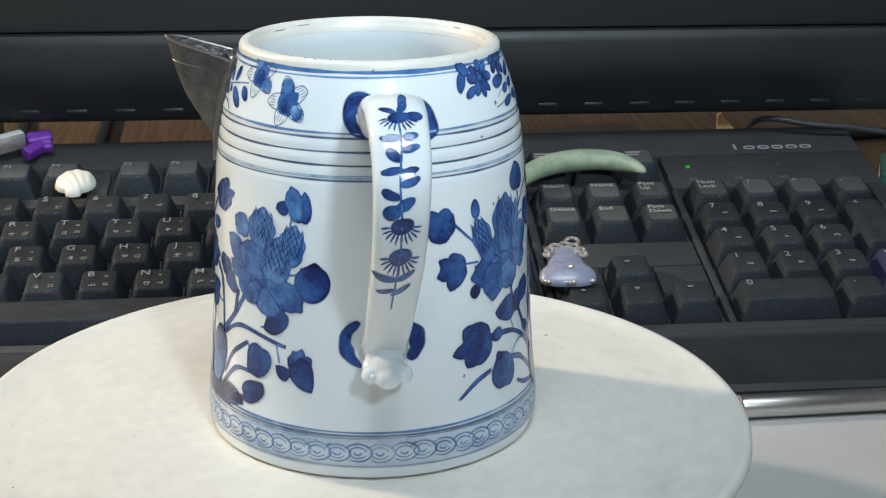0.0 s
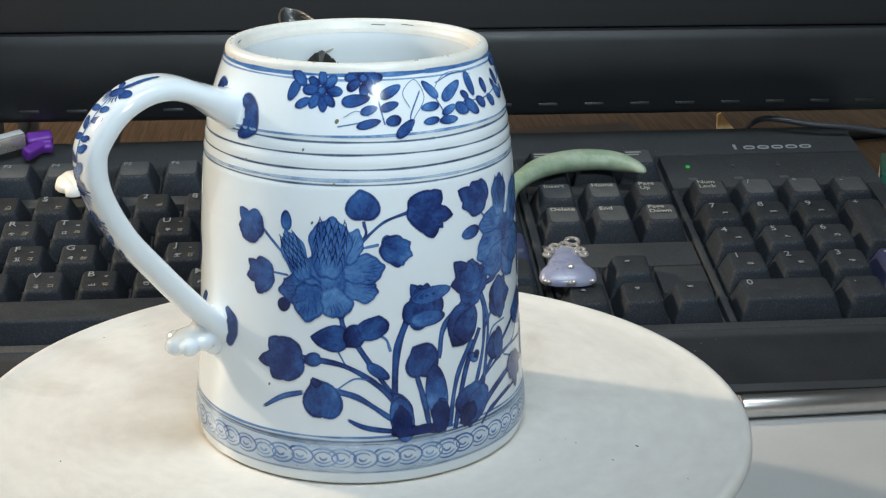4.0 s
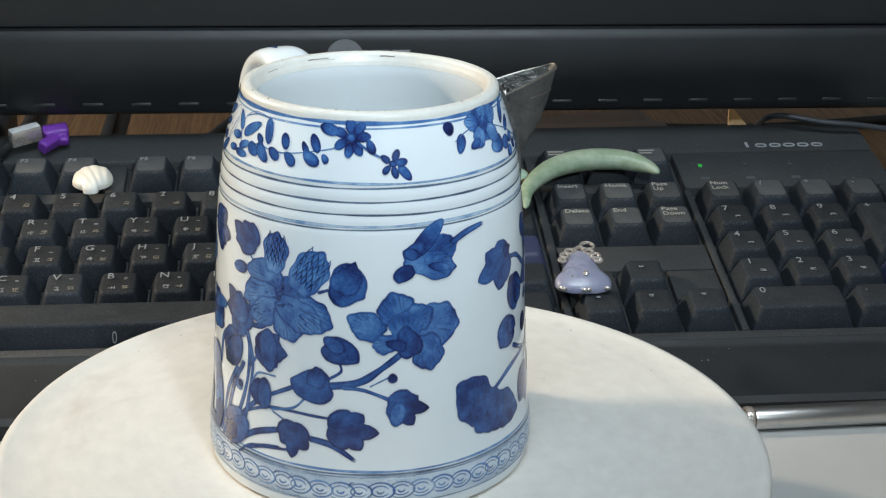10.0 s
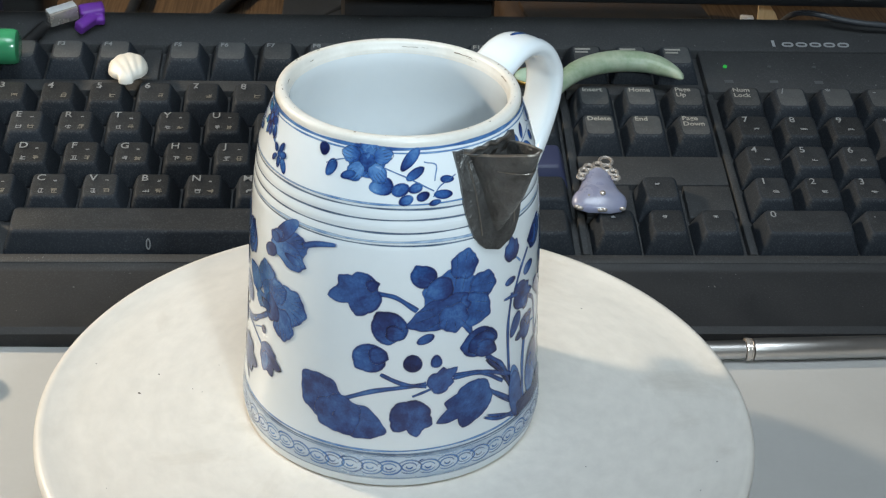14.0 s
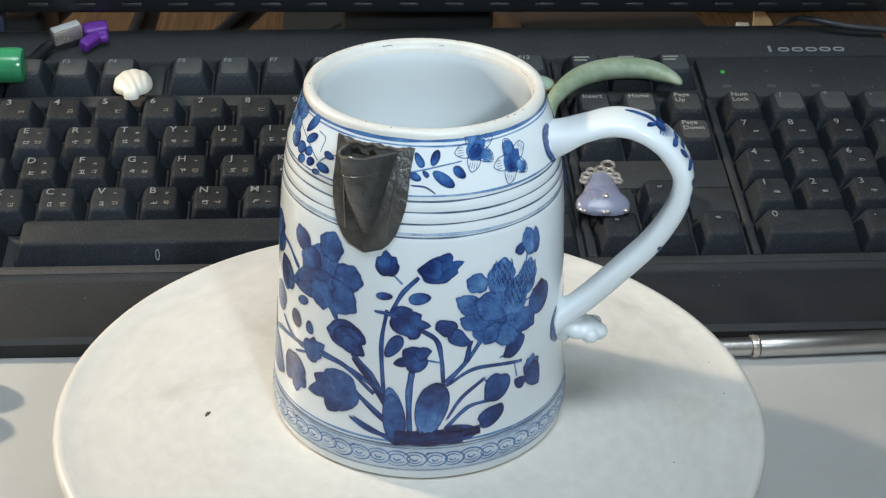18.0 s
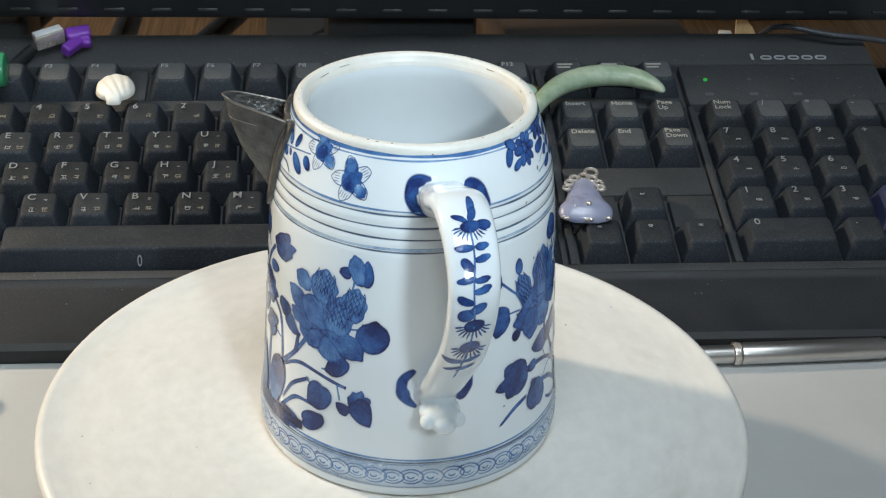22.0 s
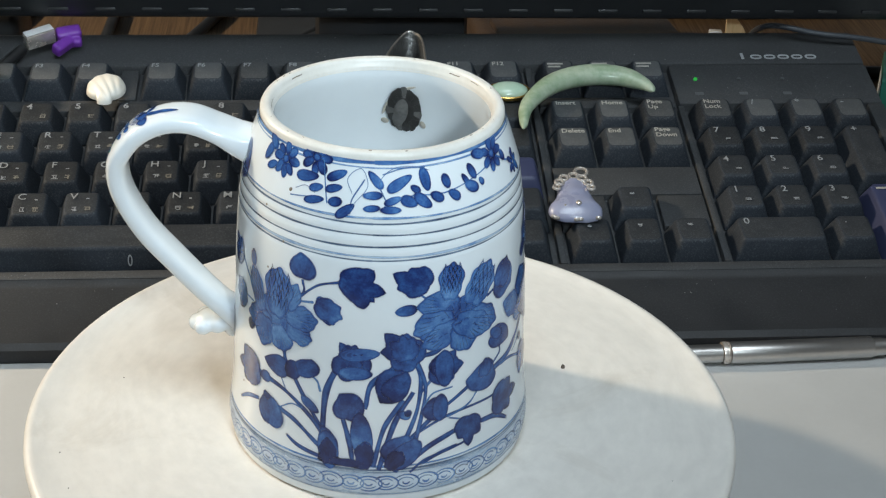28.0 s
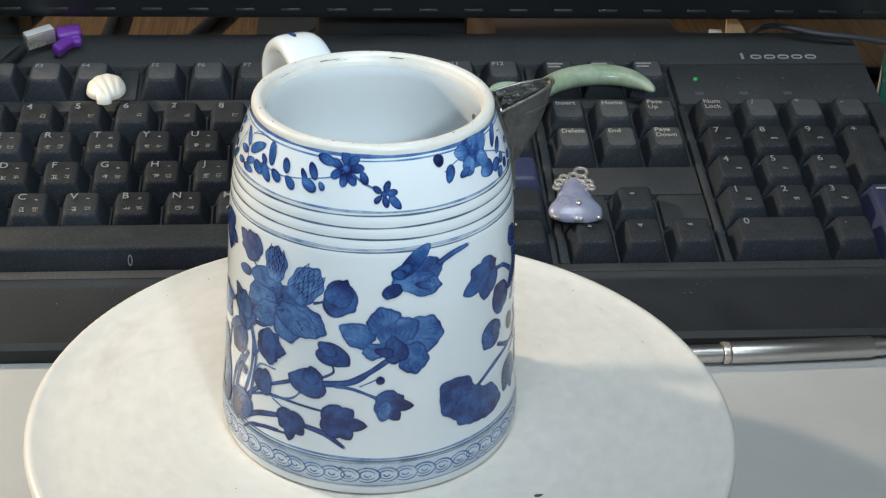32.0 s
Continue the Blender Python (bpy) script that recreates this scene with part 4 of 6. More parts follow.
def patch(name, kind, az, z, size, angle, wide, wash, edge=0.12, veins=0, rows=0, slope=0.16):
    """A filled leaf or petal with a wavering edge, where the colour dries darker, and fine veins or overlapping scales."""
    off = lift_off()
    c, s = math.cos(radians(angle)), math.sin(radians(angle))
    turns = 72 if kind in ("tulip", "ivy", "apple") else 48
    tilt, size = radians(brush.uniform(-9, 9)), size * brush.uniform(0.97, 1.06)
    vary = (brush.uniform(-9, 12), brush.uniform(-12, 9), brush.uniform(0.7, 1.2), brush.uniform(0.45, 1.15), brush.uniform(0.45, 1.15))
    skewed = [brush.uniform(-0.05, 0.05) for _ in range(3)]
    shift = [brush.uniform(-0.010, 0.010) + skewed[0] * math.sin(4 * math.pi * k / turns) + skewed[1] * math.cos(6 * math.pi * k / turns) for k in range(turns)]
    lean = brush.uniform(-slope, slope)
    seed = brush.uniform(0, 60)
    bm, dot = paint_sheet()

    def spread(q, k, more=0.0):
        phi = 2 * math.pi * k / turns
        r = size * q * (outline_of(kind, phi + tilt * math.sin(phi), vary) + (shift[k % turns] if q > 0.7 else 0)) + more
        return r * math.cos(phi), r * math.sin(phi) * wide

    def laid(x, y, thin, cover):
        a = math.atan2(y, x + 1.35 * size)
        stroke = (a * 7.5 + seed, math.hypot(x + 1.35 * size, y) * 0.22, seed)
        return dot(skin(az, z, x * c - y * s, x * s + y * c, off), thin + lean * x / size, cover, stroke)

    mid = laid(0, 0, wash, 1)
    rim = min(0.45 / size, 0.3)
    rings = []
    for q, more, thin, cover in ((0.3, 0, 0, 1), (0.6, 0, 0, 1), (1 - 1.7 * rim, 0, 0, 1), (1 - 0.8 * rim, 0, edge, 1), (1.0, -0.10, edge, 1), (1.0, 0.15, edge * 0.6, 0)):
        rings.append([laid(*spread(q, k, more), wash - thin, cover) for k in range(turns)])
    for k in range(turns):
        n = (k + 1) % turns
        bm.faces.new((mid, rings[0][k], rings[0][n]))
        for a, b in zip(rings, rings[1:]):
            bm.faces.new((a[k], b[k], b[n], a[n]))

    def spot(x, y):
        u, v = x * c - y * s, x * s + y * c
        return az + math.degrees(u / radius_at(min(max(z + v, 1), 91))), z + v

    for k in range(veins):
        f = (k + 0.5) / veins * 2 - 1 + brush.uniform(-0.05, 0.05)
        reach, start = math.sqrt(1 - f * f * 0.8) * brush.uniform(0.70, 0.86), brush.uniform(-0.2, 0.35)
        pts = [spot(size * (start + (reach - start) * t), size * wide * f * (0.62 + 0.30 * t)) for t in (0, 0.2, 0.4, 0.6, 0.8, 1)]
        strip(bm, dot, pts, 0.06, off + 0.012, wash - 0.26, lambda t: 0.7 + t * 0.5, 0.62, 0, 0.07)
    for j in range(rows):
        y0 = -0.62 + 1.30 * j / rows
        count = 4 + (j % 2)
        for i in range(count):
            x0 = ((i + 0.5) / count * 2 - 1) * 0.80 * math.sqrt(max(0.05, 1 - (y0 * 0.92) ** 2)) + brush.uniform(-0.03, 0.03)
            w = 0.60 / count
            pts = [spot(size * (y0 + 0.34 * (1 - abs(t) ** 1.6)), size * wide * (x0 + w * t)) for t in (-1, -0.75, -0.5, -0.25, 0, 0.25, 0.5, 0.75, 1)]
            strip(bm, dot, pts, 0.075, off + 0.013, wash - 0.26, lambda t: 0.6 + 0.9 * math.sin(math.pi * t), 0.85, 0, 0.07)
            gap = [spot(size * (y0 + 0.30 + 0.13 * t), size * wide * (x0 + w * 0.25)) for t in (0, 0.33, 0.66, 1)]
            strip(bm, dot, gap, 0.12, off + 0.014, wash - 0.32, None, 0.7, 0, 0.08)
    face_outward(bm)
    return part(name, bm, cobalt, PAINTED["pot"], smooth=True)


def tulip(az, z, size, angle, wide):
    patch("painted_bud", "tulip", az, z, size * 0.92, angle, wide, 0.37, slope=0.22)


def ivy(az, z, size, angle, wide):
    patch("painted_leaf", "ivy", az, z, size * 0.92, angle, wide, 0.36)


def apple(az, z, size, angle, wide):
    patch("painted_leaf", "apple", az, z, size * 0.96, angle, wide, 0.35, slope=0.20)


def clump(az, z, size, angle, wide):
    """A dark lump of earth and stalks from which a spray grows."""
    patch("painted_clump", "petal", az, z, size, angle, wide, 0.16, edge=0.02, slope=0.06)


def lotus(az, z, size, angle, wide):
    patch("painted_leaf", "petal", az, z, size, angle, wide, 0.37, edge=0.05, slope=0.05)


def oval(az, z, size, angle, wide):
    patch("painted_leaf", "leaflet", az, z, size * 1.04, angle, wide * 1.06, 0.45, edge=0.15, slope=0.26)


def ball_dot(az, z, size):
    patch("painted_berry", "oval", az, z, size, 90, 1.0, 0.08, edge=0)


def pit(az, z, size):
    """A brown iron spot in the glaze."""
    ob = patch("glaze_spot", "oval", az, z, size, 60, 0.8, 0.2, edge=0)
    ob.data.materials[0] = stain_brown


def core(az, z, size, angle, wide):
    patch("painted_petal", "core", az, z, size, angle, wide, 0.50, edge=0.0, veins=6, slope=0.10)


def petal(az, z, size, angle, wide):
    patch("painted_petal", "petal", az, z, size * 1.05, angle, wide, 0.57, edge=0.16, veins=7, slope=0.10)


def dark_petal(az, z, size, angle, wide):
    patch("painted_petal", "petal", az, z, size * 1.05, angle, wide, 0.38, edge=0.10, veins=3, slope=0.08)


def scales(az, z, size, angle, wide):
    patch("painted_petal", "scales", az, z, size * 1.05, angle, wide, 0.60, edge=0.14, rows=7, slope=0.10)


def dense(points, steps=6):
    """Rounds a chain of (azimuth, height) pairs into a flowing line."""
    flat = [(points[0][0] + (a - points[0][0] + 180) % 360 - 180, z) for a, z in points]
    return [(p.x, p.y) for p in smooth_path([(a, z, 0) for a, z in flat], steps)]


def stem(points, width):
    bm, dot = paint_sheet()
    width *= 1.2 if width > 0.7 else 1.1
    phase = brush.uniform(0, 6)
    wash = 0.24 if width > 1.7 else 0.50 if width > 0.6 else 0.66
    # the ends run a little way under what they join
    flat = [Vector((points[0][0] + (a - points[0][0] + 180) % 360 - 180, z)) for a, z in points]
    points = [tuple(flat[0] + (flat[0] - flat[1]).normalized() * 1.0)] + [tuple(p) for p in flat] + [tuple(flat[-1] + (flat[-1] - flat[-2]).normalized() * 1.0)]
    strip(bm, dot, dense(points), width / 2, lift_off(), wash, lambda t: 1.0 + 0.13 * math.sin(t * 11 + phase) + 0.08 * math.sin(t * 29), 0.95, 0.20 if width > 0.6 else 0.05)
    face_outward(bm)
    part("painted_stem", bm, cobalt, PAINTED["pot"])


def root(points, width):
    """A thick crescent round a root of the handle, tapered and wavering."""
    bm, dot = paint_sheet()
    phase = brush.uniform(0, 6)
    strip(bm, dot, dense(points, 14), width * 0.52, lift_off(), 0.40, lambda t: math.sin(math.pi * (0.02 + 0.96 * t)) ** 0.55 * (0.94 + 0.11 * math.sin(t * 11 + phase) + 0.05 * math.sin(t * 23)), 1.0, 0.06, 0.28)
    face_outward(bm)
    part("painted_crescent", bm, cobalt, PAINTED["pot"])


def blade(points, width):
    bm, dot = paint_sheet()
    strip(bm, dot, dense(points), width / 2, lift_off(), 0.44, lambda t: 0.25 + 0.9 * math.sin(math.pi * (0.12 + 0.6 * t)), 1.0, 0.16)
    face_outward(bm)
    part("painted_blade", bm, cobalt, PAINTED["pot"])


def tendril(points, width=0.13):
    """A hair-thin curling shoot."""
    bm, dot = paint_sheet()
    strip(bm, dot, dense(points), width / 2, lift_off(), 0.62, lambda t: 1.2 - 0.5 * t, 0.75, 0, 0.08)
    face_outward(bm)
    part("painted_tendril", bm, cobalt, PAINTED["pot"])


def blossom(az, z, size, petals):
    """A small flower: dark oval petals round an eye, or a washed eye with loosely drawn petals."""
    if petals >= 5:
        size *= 1.36
        for k in range(petals):
            a = 360 * k / petals + brush.uniform(-10, 10)
            u, v = size * 0.62 * math.cos(radians(a)), size * 0.62 * math.sin(radians(a))
            patch("painted_petal", "leaflet", az + math.degrees(u / radius_at(z)), z + v, size * 0.42 * brush.uniform(0.9, 1.1), a + 180, 0.66, 0.43, edge=0.15, slope=0.28)
        patch("painted_eye", "oval", az, z, size * 0.25, 0, 1.0, 0.52, edge=0.25, slope=0.0)
        return
    size *= 1.2
    patch("painted_eye", "ivy", az, z, size * (0.68 if petals else 0.86), 80, 0.85 if petals else 1.0, 0.54, edge=0.02, slope=0.1)
    patch("painted_eye", "apple", az, z - size * 0.1, size * 0.40, 200, 0.9, 0.34, edge=0.0)
    for k in range(5):
        a = 90 + 72 * k + (14 if petals else 0) + brush.uniform(-8, 8)
        u, v = size * 0.66 * math.cos(radians(a)), size * 0.66 * math.sin(radians(a))
        if k in (0, 3) or petals == 0:
            patch("painted_petal", "petal", az + math.degrees(u / radius_at(z)), z + v, size * (0.34 if petals else 0.40), a, 0.85, 0.70 if petals else 0.66, edge=0.06, slope=0.2)
        bm, dot = paint_sheet()
        off = lift_off()
        ring = []
        for t in range(13):
            q = math.pi * (t / 12 - 0.5) * 1.2
            r, w = size * (0.45 + 0.62 * math.cos(q) + 0.03 * math.sin(5 * q + k)), size * 0.34 * math.sin(q)
            ring.append((az + math.degrees((r * math.cos(radians(a)) - w * math.sin(radians(a))) / radius_at(z)), z + r * math.sin(radians(a)) + w * math.cos(radians(a))))
        strip(bm, dot, ring, 0.09 if petals else 0.055, off, 0.40, None, 0.85, 0, 0.07)
        for w in (-0.18, -0.06, 0.06, 0.18):
            pts = [(az + math.degrees((size * r * math.cos(radians(a)) - size * w * math.sin(radians(a))) / radius_at(z)), z + size * r * math.sin(radians(a)) + size * w * math.cos(radians(a))) for r in (0.60, 0.72, 0.86, 1.0)]
            strip(bm, dot, pts, 0.06, off + 0.004, 0.42, None, 0.8, 0, 0.07)
        face_outward(bm)
        part("painted_outline", bm, cobalt, PAINTED["pot"])


def ring_line(z, half, material, wash, waver=0.12):
    bm, dot = paint_sheet()
    phase = brush.uniform(0, 6)
    pts = [(a, z + waver * math.sin(radians(a) * 2 + phase) + 0.3 * waver * math.sin(radians(a) * 7 + phase)) for a in range(0, 362, 2)]
    strip(bm, dot, pts, half, 0.05, wash, lambda t: 0.85 + 0.25 * math.sin(t * 40 + phase) + 0.12 * math.sin(t * 113), 0.95, 0, 0.12, True)
    face_outward(bm)
    part("painted_line", bm, material, PAINTED["pot"])


def chain_border():
    """The pale band above the foot with its chain of linked loops."""
    bm, dot = paint_sheet()
    heights = ((2.9, 0), (3.6, 0.45), (4.4, 0.38), (5.4, 0.30), (6.6, 0.22), (7.8, 0.26), (9.0, 0.36), (10.1, 0.50), (11.0, 0.45), (11.9, 0))
    rings = [[dot(on_pot(a, z, 0.035), 0.86, cover * (0.8 + 0.35 * math.sin(a * 0.11 + z) * math.sin(a * 0.047)), (z * 1.6, a * 0.05, 3.0)) for a in range(0, 360, 3)] for z, cover in heights]
    for a, b in zip(rings, rings[1:]):
        for k in range(120):
            bm.faces.new((a[k], a[(k + 1) % 120], b[(k + 1) % 120], b[k]))
    face_outward(bm)
    part("painted_band", bm, cobalt, PAINTED["pot"], "pale blue washed band")
    for k in range(52):
        az = 360 / 52 * k + brush.uniform(-0.7, 0.7)
        bm, dot = paint_sheet()
        off = lift_off()
        lift, grow = brush.uniform(-0.18, 0.18), brush.uniform(0.94, 1.06)
        for scale, half, start, stop in ((1.0, 0.15, -2.35, 2.75), (0.62, 0.11, 0.3 + brush.uniform(-0.3, 0.3), 5.9), (0.24, 0.16, 2.6, 6.6)):
            pts = []
            for t in range(19):
                q = start + (stop - start) * t / 18
                almond = abs(math.sin(q)) ** 1.15 * (1 if math.sin(q) > 0 else -1)
                pts.append((az + math.degrees(3.2 * grow * scale * math.cos(q) / 40), 7.0 + lift + 2.1 * grow * scale * almond))
            strip(bm, dot, pts, half, off, brush.uniform(0.56, 0.80), lambda t: 0.55 + 0.7 * math.sin(math.pi * t) + 0.2 * math.sin(t * 9 + k), brush.uniform(0.6, 0.95), 0, 0.12)
        if k % 4 == 1:
            flick = [(az - 3.6 + 1.2 * t, 8.2 + 0.9 * math.sin(t * 1.2)) for t in (0, 0.5, 1, 1.5, 2)]
            strip(bm, dot, flick, 0.2, off + 0.01, 0.46, lambda t: 1.2 - t, 0.8)
        face_outward(bm)
        part("painted_loop", bm, cobalt, PAINTED["pot"])


def handle_leaves(ob):
    """Leaves and two small flowers painted down the outside of the handle."""
    path = handle_path()
    turn = Matrix.Rotation(radians(HANDLE), 4, "Z")
    last = len(path) - 1

    def spot(f, s, off):
        x = min(max(f, 0), 1) * last
        i = min(int(x), last - 1)
        p = path[i].lerp(path[i + 1], x - i)
        ahead = (path[min(i + 2, last)] - path[max(i - 1, 0)]).normalized()
        lift = Vector((0, -1, 0)).cross(ahead).normalized() * -1
        if lift.dot(Vector((p.x - 0.045, 0, p.z - 0.065))) < 0:
            lift = -lift
        wide, thick = strap(f)
        c = min(0.98, abs(s) / wide) ** (1 / 0.62)
        u = math.sqrt(1 - c * c) ** 0.8 * thick + off
        return turn @ (p + Vector((0, s / 1000, 0)) + lift * (u / 1000))

    length = sum((a - b).length for a, b in zip(path, path[1:])) * 1000

    def dab(f, s, size, angle, wide, wash):
        bm, dot = paint_sheet()
        off = 0.10 + 0.004 * (lift_off() * 1000 % 5)
        ca, sa = math.cos(radians(angle)), math.sin(radians(angle))
        seed, lean = brush.uniform(0, 40), brush.uniform(-0.18, 0.18)

        def at(q, k, thin, cover):
            phi = 2 * math.pi * k / 24
            reach = 1.14 * size * (q - 0.10 * q * math.sin(phi) ** 2)
            x, y = reach * math.cos(phi) * (1 + 0.08 * math.cos(phi)), reach * wide * math.sin(phi) + 0.08 * size * q * math.cos(phi) ** 2
            return dot(spot(f - (x * sa + y * ca) / length, s + x * ca - y * sa, off), wash - thin + lean * math.cos(phi) * q, cover, (y * 2 + seed, x * 0.3, seed))

        mid = at(0, 0, 0, 1)
        rings = [[at(q, k, thin, cover) for k in range(24)] for q, thin, cover in ((0.5, 0, 1), (0.8, 0.04, 1), (0.95, 0.12, 1), (1.0 + 0.16 / size, 0.1, 0))]
        for k in range(24):
            n = (k + 1) % 24
            bm.faces.new((mid, rings[0][k], rings[0][n]))
            for a, b in zip(rings, rings[1:]):
                bm.faces.new((a[k], b[k], b[n], a[n]))
        bm.normal_update()
        for fc in bm.faces:
            out = turn @ (Vector((0.045, 0, 0.065)))
            if fc.normal.dot(fc.calc_center_median() - out) < 0:
                fc.normal_flip()
        part("painted_leaf", bm, cobalt, ob)

    along = lambda y: float(np.interp(y, (140, 200, 424, 464, 535), (0.29, 0.358, 0.598, 0.652, 0.755)))
    for y in range(212, 535, 10):
        dab(along(y), -0.35 + 0.3 * math.sin(y / 31), 0.95, 90, 0.20, 0.62)
    for y, s, size, angle, wide in ((245, -2.2, 2.0, 0, 0.4), (243, 1.7, 1.4, 10, 0.55), (280, -1.9, 1.7, -50, 0.65), (268, 1.5, 1.7, 15, 0.45), (317, -2.4, 1.9, 10, 0.5), (317, 1.2, 1.6, 15, 0.55),
                                    (343, 1.2, 1.9, 25, 0.5), (367, -2.6, 1.8, -25, 0.55), (386, 0.4, 1.8, 30, 0.6), (400, -2.2, 1.7, 10, 0.8), (490, -3.0, 2.3, -10, 0.28), (488, 1.2, 1.8, 25, 0.3),
                                    (509, -2.4, 1.8, 8, 0.25), (508, 0.6, 1.9, 30, 0.28), (180, -1.9, 1.7, 150, 0.42), (172, 0.9, 1.9, 68, 0.45), (196, 3.0, 1.5, 10, 0.8), (148, 1.2, 2.9, 82, 0.30)):
        dab(along(y), s, size, angle, wide, 0.44)
    for y in (200, 424, 464):
        dab(along(y), -0.2, 2.0, 10, 0.68, 0.30)
        for k in range(11):
            a = 186 + 17 * k
            dab(along(y) - 2.9 * math.sin(radians(a)) * 0.75 / length, -0.2 + 3.0 * math.cos(radians(a)), 0.8, a, 0.22, 0.42)


def spray_by_handle():
    """The tall flowering spray that begins beside the handle."""
    PAINTED["layer"] = 0
    stem([(-62.3, 57.8), (-57.0, 54.6), (-52.0, 51.6)], 0.51)
    stem([(-59.5, 48.7), (-53.9, 48.5)], 0.38)
    stem([(-26.8, 60.4), (-26.3, 58.4), (-29.1, 55.4)], 0.57)
    stem([(-12.5, 62.6), (-20.6, 60.8), (-28.5, 56.2)], 0.57)
    stem([(-23.0, 55.9), (-28.0, 55.3)], 0.51)
    stem([(-35.4, 41.9), (-34.3, 37.7)], 1.01)
    stem([(-30.6, 34.3), (-24.7, 28.0), (-19.3, 22.4)], 0.95)
    stem([(-36.6, 32.7), (-33.4, 28.5)], 0.32)
    stem([(-48.0, 29.9), (-35.6, 28.9), (-25.8, 25.4), (-18.3, 20.4), (-16.2, 16.7)], 1.08)
    blade([(-62.9, 16.6), (-55.2, 20.1), (-47.4, 21.9)], 1.08)
    stem([(-36.7, 22.6), (-29.2, 21.0), (-19.5, 16.2)], 1.08)
    stem([(-37.8, 22.2), (-31.3, 25.4), (-26.9, 25.4)], 0.32)
    blade([(-33.3, 16.1), (-27.1, 14.1), (-16.4, 12.7)], 1.01)
    stem([(-12.7, 38.9), (-16.6, 31.5), (-17.7, 19.9)], 1.27)
    stem([(-9.6, 24.3), (-7.5, 19.0), (-6.3, 14.2)], 1.08)
    stem([(9.8, 40.6), (0.7, 36.0), (-1.5, 29.3)], 1.01)
    stem([(15.9, 42.7), (19.6, 36.9), (20.4, 31.1), (16.8, 18.1)], 0.89)
    stem([(15.2, 32.1), (9.1, 24.5), (3.9, 12.2)], 1.08)
    stem([(30.5, 32.2), (23.5, 31.7), (20.3, 28.7)], 0.38)
    stem([(-22.9, 35.7), (-20.1, 34.4), (-19.1, 32.4)], 0.51)
    stem([(36.8, 14.9), (21.3, 13.1), (15.5, 10.3)], 0.57)
    tulip(-68.2, 58.3, 5.1, 134, 1.05)
    oval(-53.7, 60.6, 2.2, 91, 0.58)
    tulip(-63.4, 47.6, 4.6, -168, 1.15)
    ball_dot(-54.6, 41.7, 1.6)
    apple(-27.2, 64.4, 3.8, 89, 1.10)
    tulip(-4.7, 62.4, 6.6, -14, 0.95)
    tulip(-16.5, 54.7, 4.9, -23, 0.90)
    apple(-37.9, 34.8, 4.5, -178, 0.75)
    apple(-30.5, 35.5, 3.0, -164, 1.00)
    apple(-24.5, 37.1, 4.1, 20, 0.72)
    tulip(-8.5, 40.5, 6.4, 54, 0.80)
    oval(-4.7, 43.6, 5.3, 8, 0.35)
    oval(-5.6, 38.3, 4.0, 1, 0.45)
    ivy(-54.9, 29.0, 6.6, -169, 0.95)
    apple(-44.3, 29.7, 2.2, -164, 0.80)
    apple(-41.2, 20.1, 5.3, 90, 1.00)
    apple(-43.4, 24.3, 1.5, 142, 0.80)
    tulip(12.6, 45.2, 4.8, 101, 0.95)
    oval(28.1, 38.0, 5.3, 91, 0.50)
    apple(9.7, 34.5, 4.8, 50, 0.80)
    ball_dot(14.0, 27.0, 1.0)
    apple(-7.7, 28.4, 4.6, 79, 0.95)
    oval(26.4, 27.0, 4.0, 87, 0.55)
    apple(-15.6, 17.8, 4.2, 105, 0.70)
    oval(-2.9, 20.4, 6.8, 94, 0.42)
    apple(13.0, 14.9, 5.6, 46, 0.60)
    oval(-23.1, 27.2, 3.1, -34, 0.45)
    oval(-15.2, 15.4, 5.6, 95, 0.50)
    oval(-1.2, 15.4, 3.9, -91, 0.50)
    stem([(-18.0, 13.0), (-11.9, 12.6), (-2.5, 12.2)], 1.90)
    clump(-15.2, 14.8, 3.9, 95, 0.62)
    clump(-1.9, 14.9, 4.2, 92, 0.60)
    clump(9.2, 13.6, 3.2, 50, 0.75)
    clump(-8.5, 12.6, 4.4, 0, 0.26)
    # the large scaled flower
    core(-37.5, 48.6, 6.4, 89, 1.25)
    petal(-48.4, 45.5, 4.9, -173, 0.75)
    petal(-45.5, 43.0, 4.4, -96, 0.90)
    petal(-36.5, 43.0, 3.8, -68, 0.95)
    petal(-28.2, 46.1, 3.9, -9, 0.75)
    petal(-27.5, 50.6, 4.7, 7, 0.75)
    petal(-31.3, 55.5, 4.3, 70, 0.60)
    scales(-50.1, 52.9, 6.2, 114, 0.48)
    scales(-38.3, 55.3, 7.1, 84, 0.66)


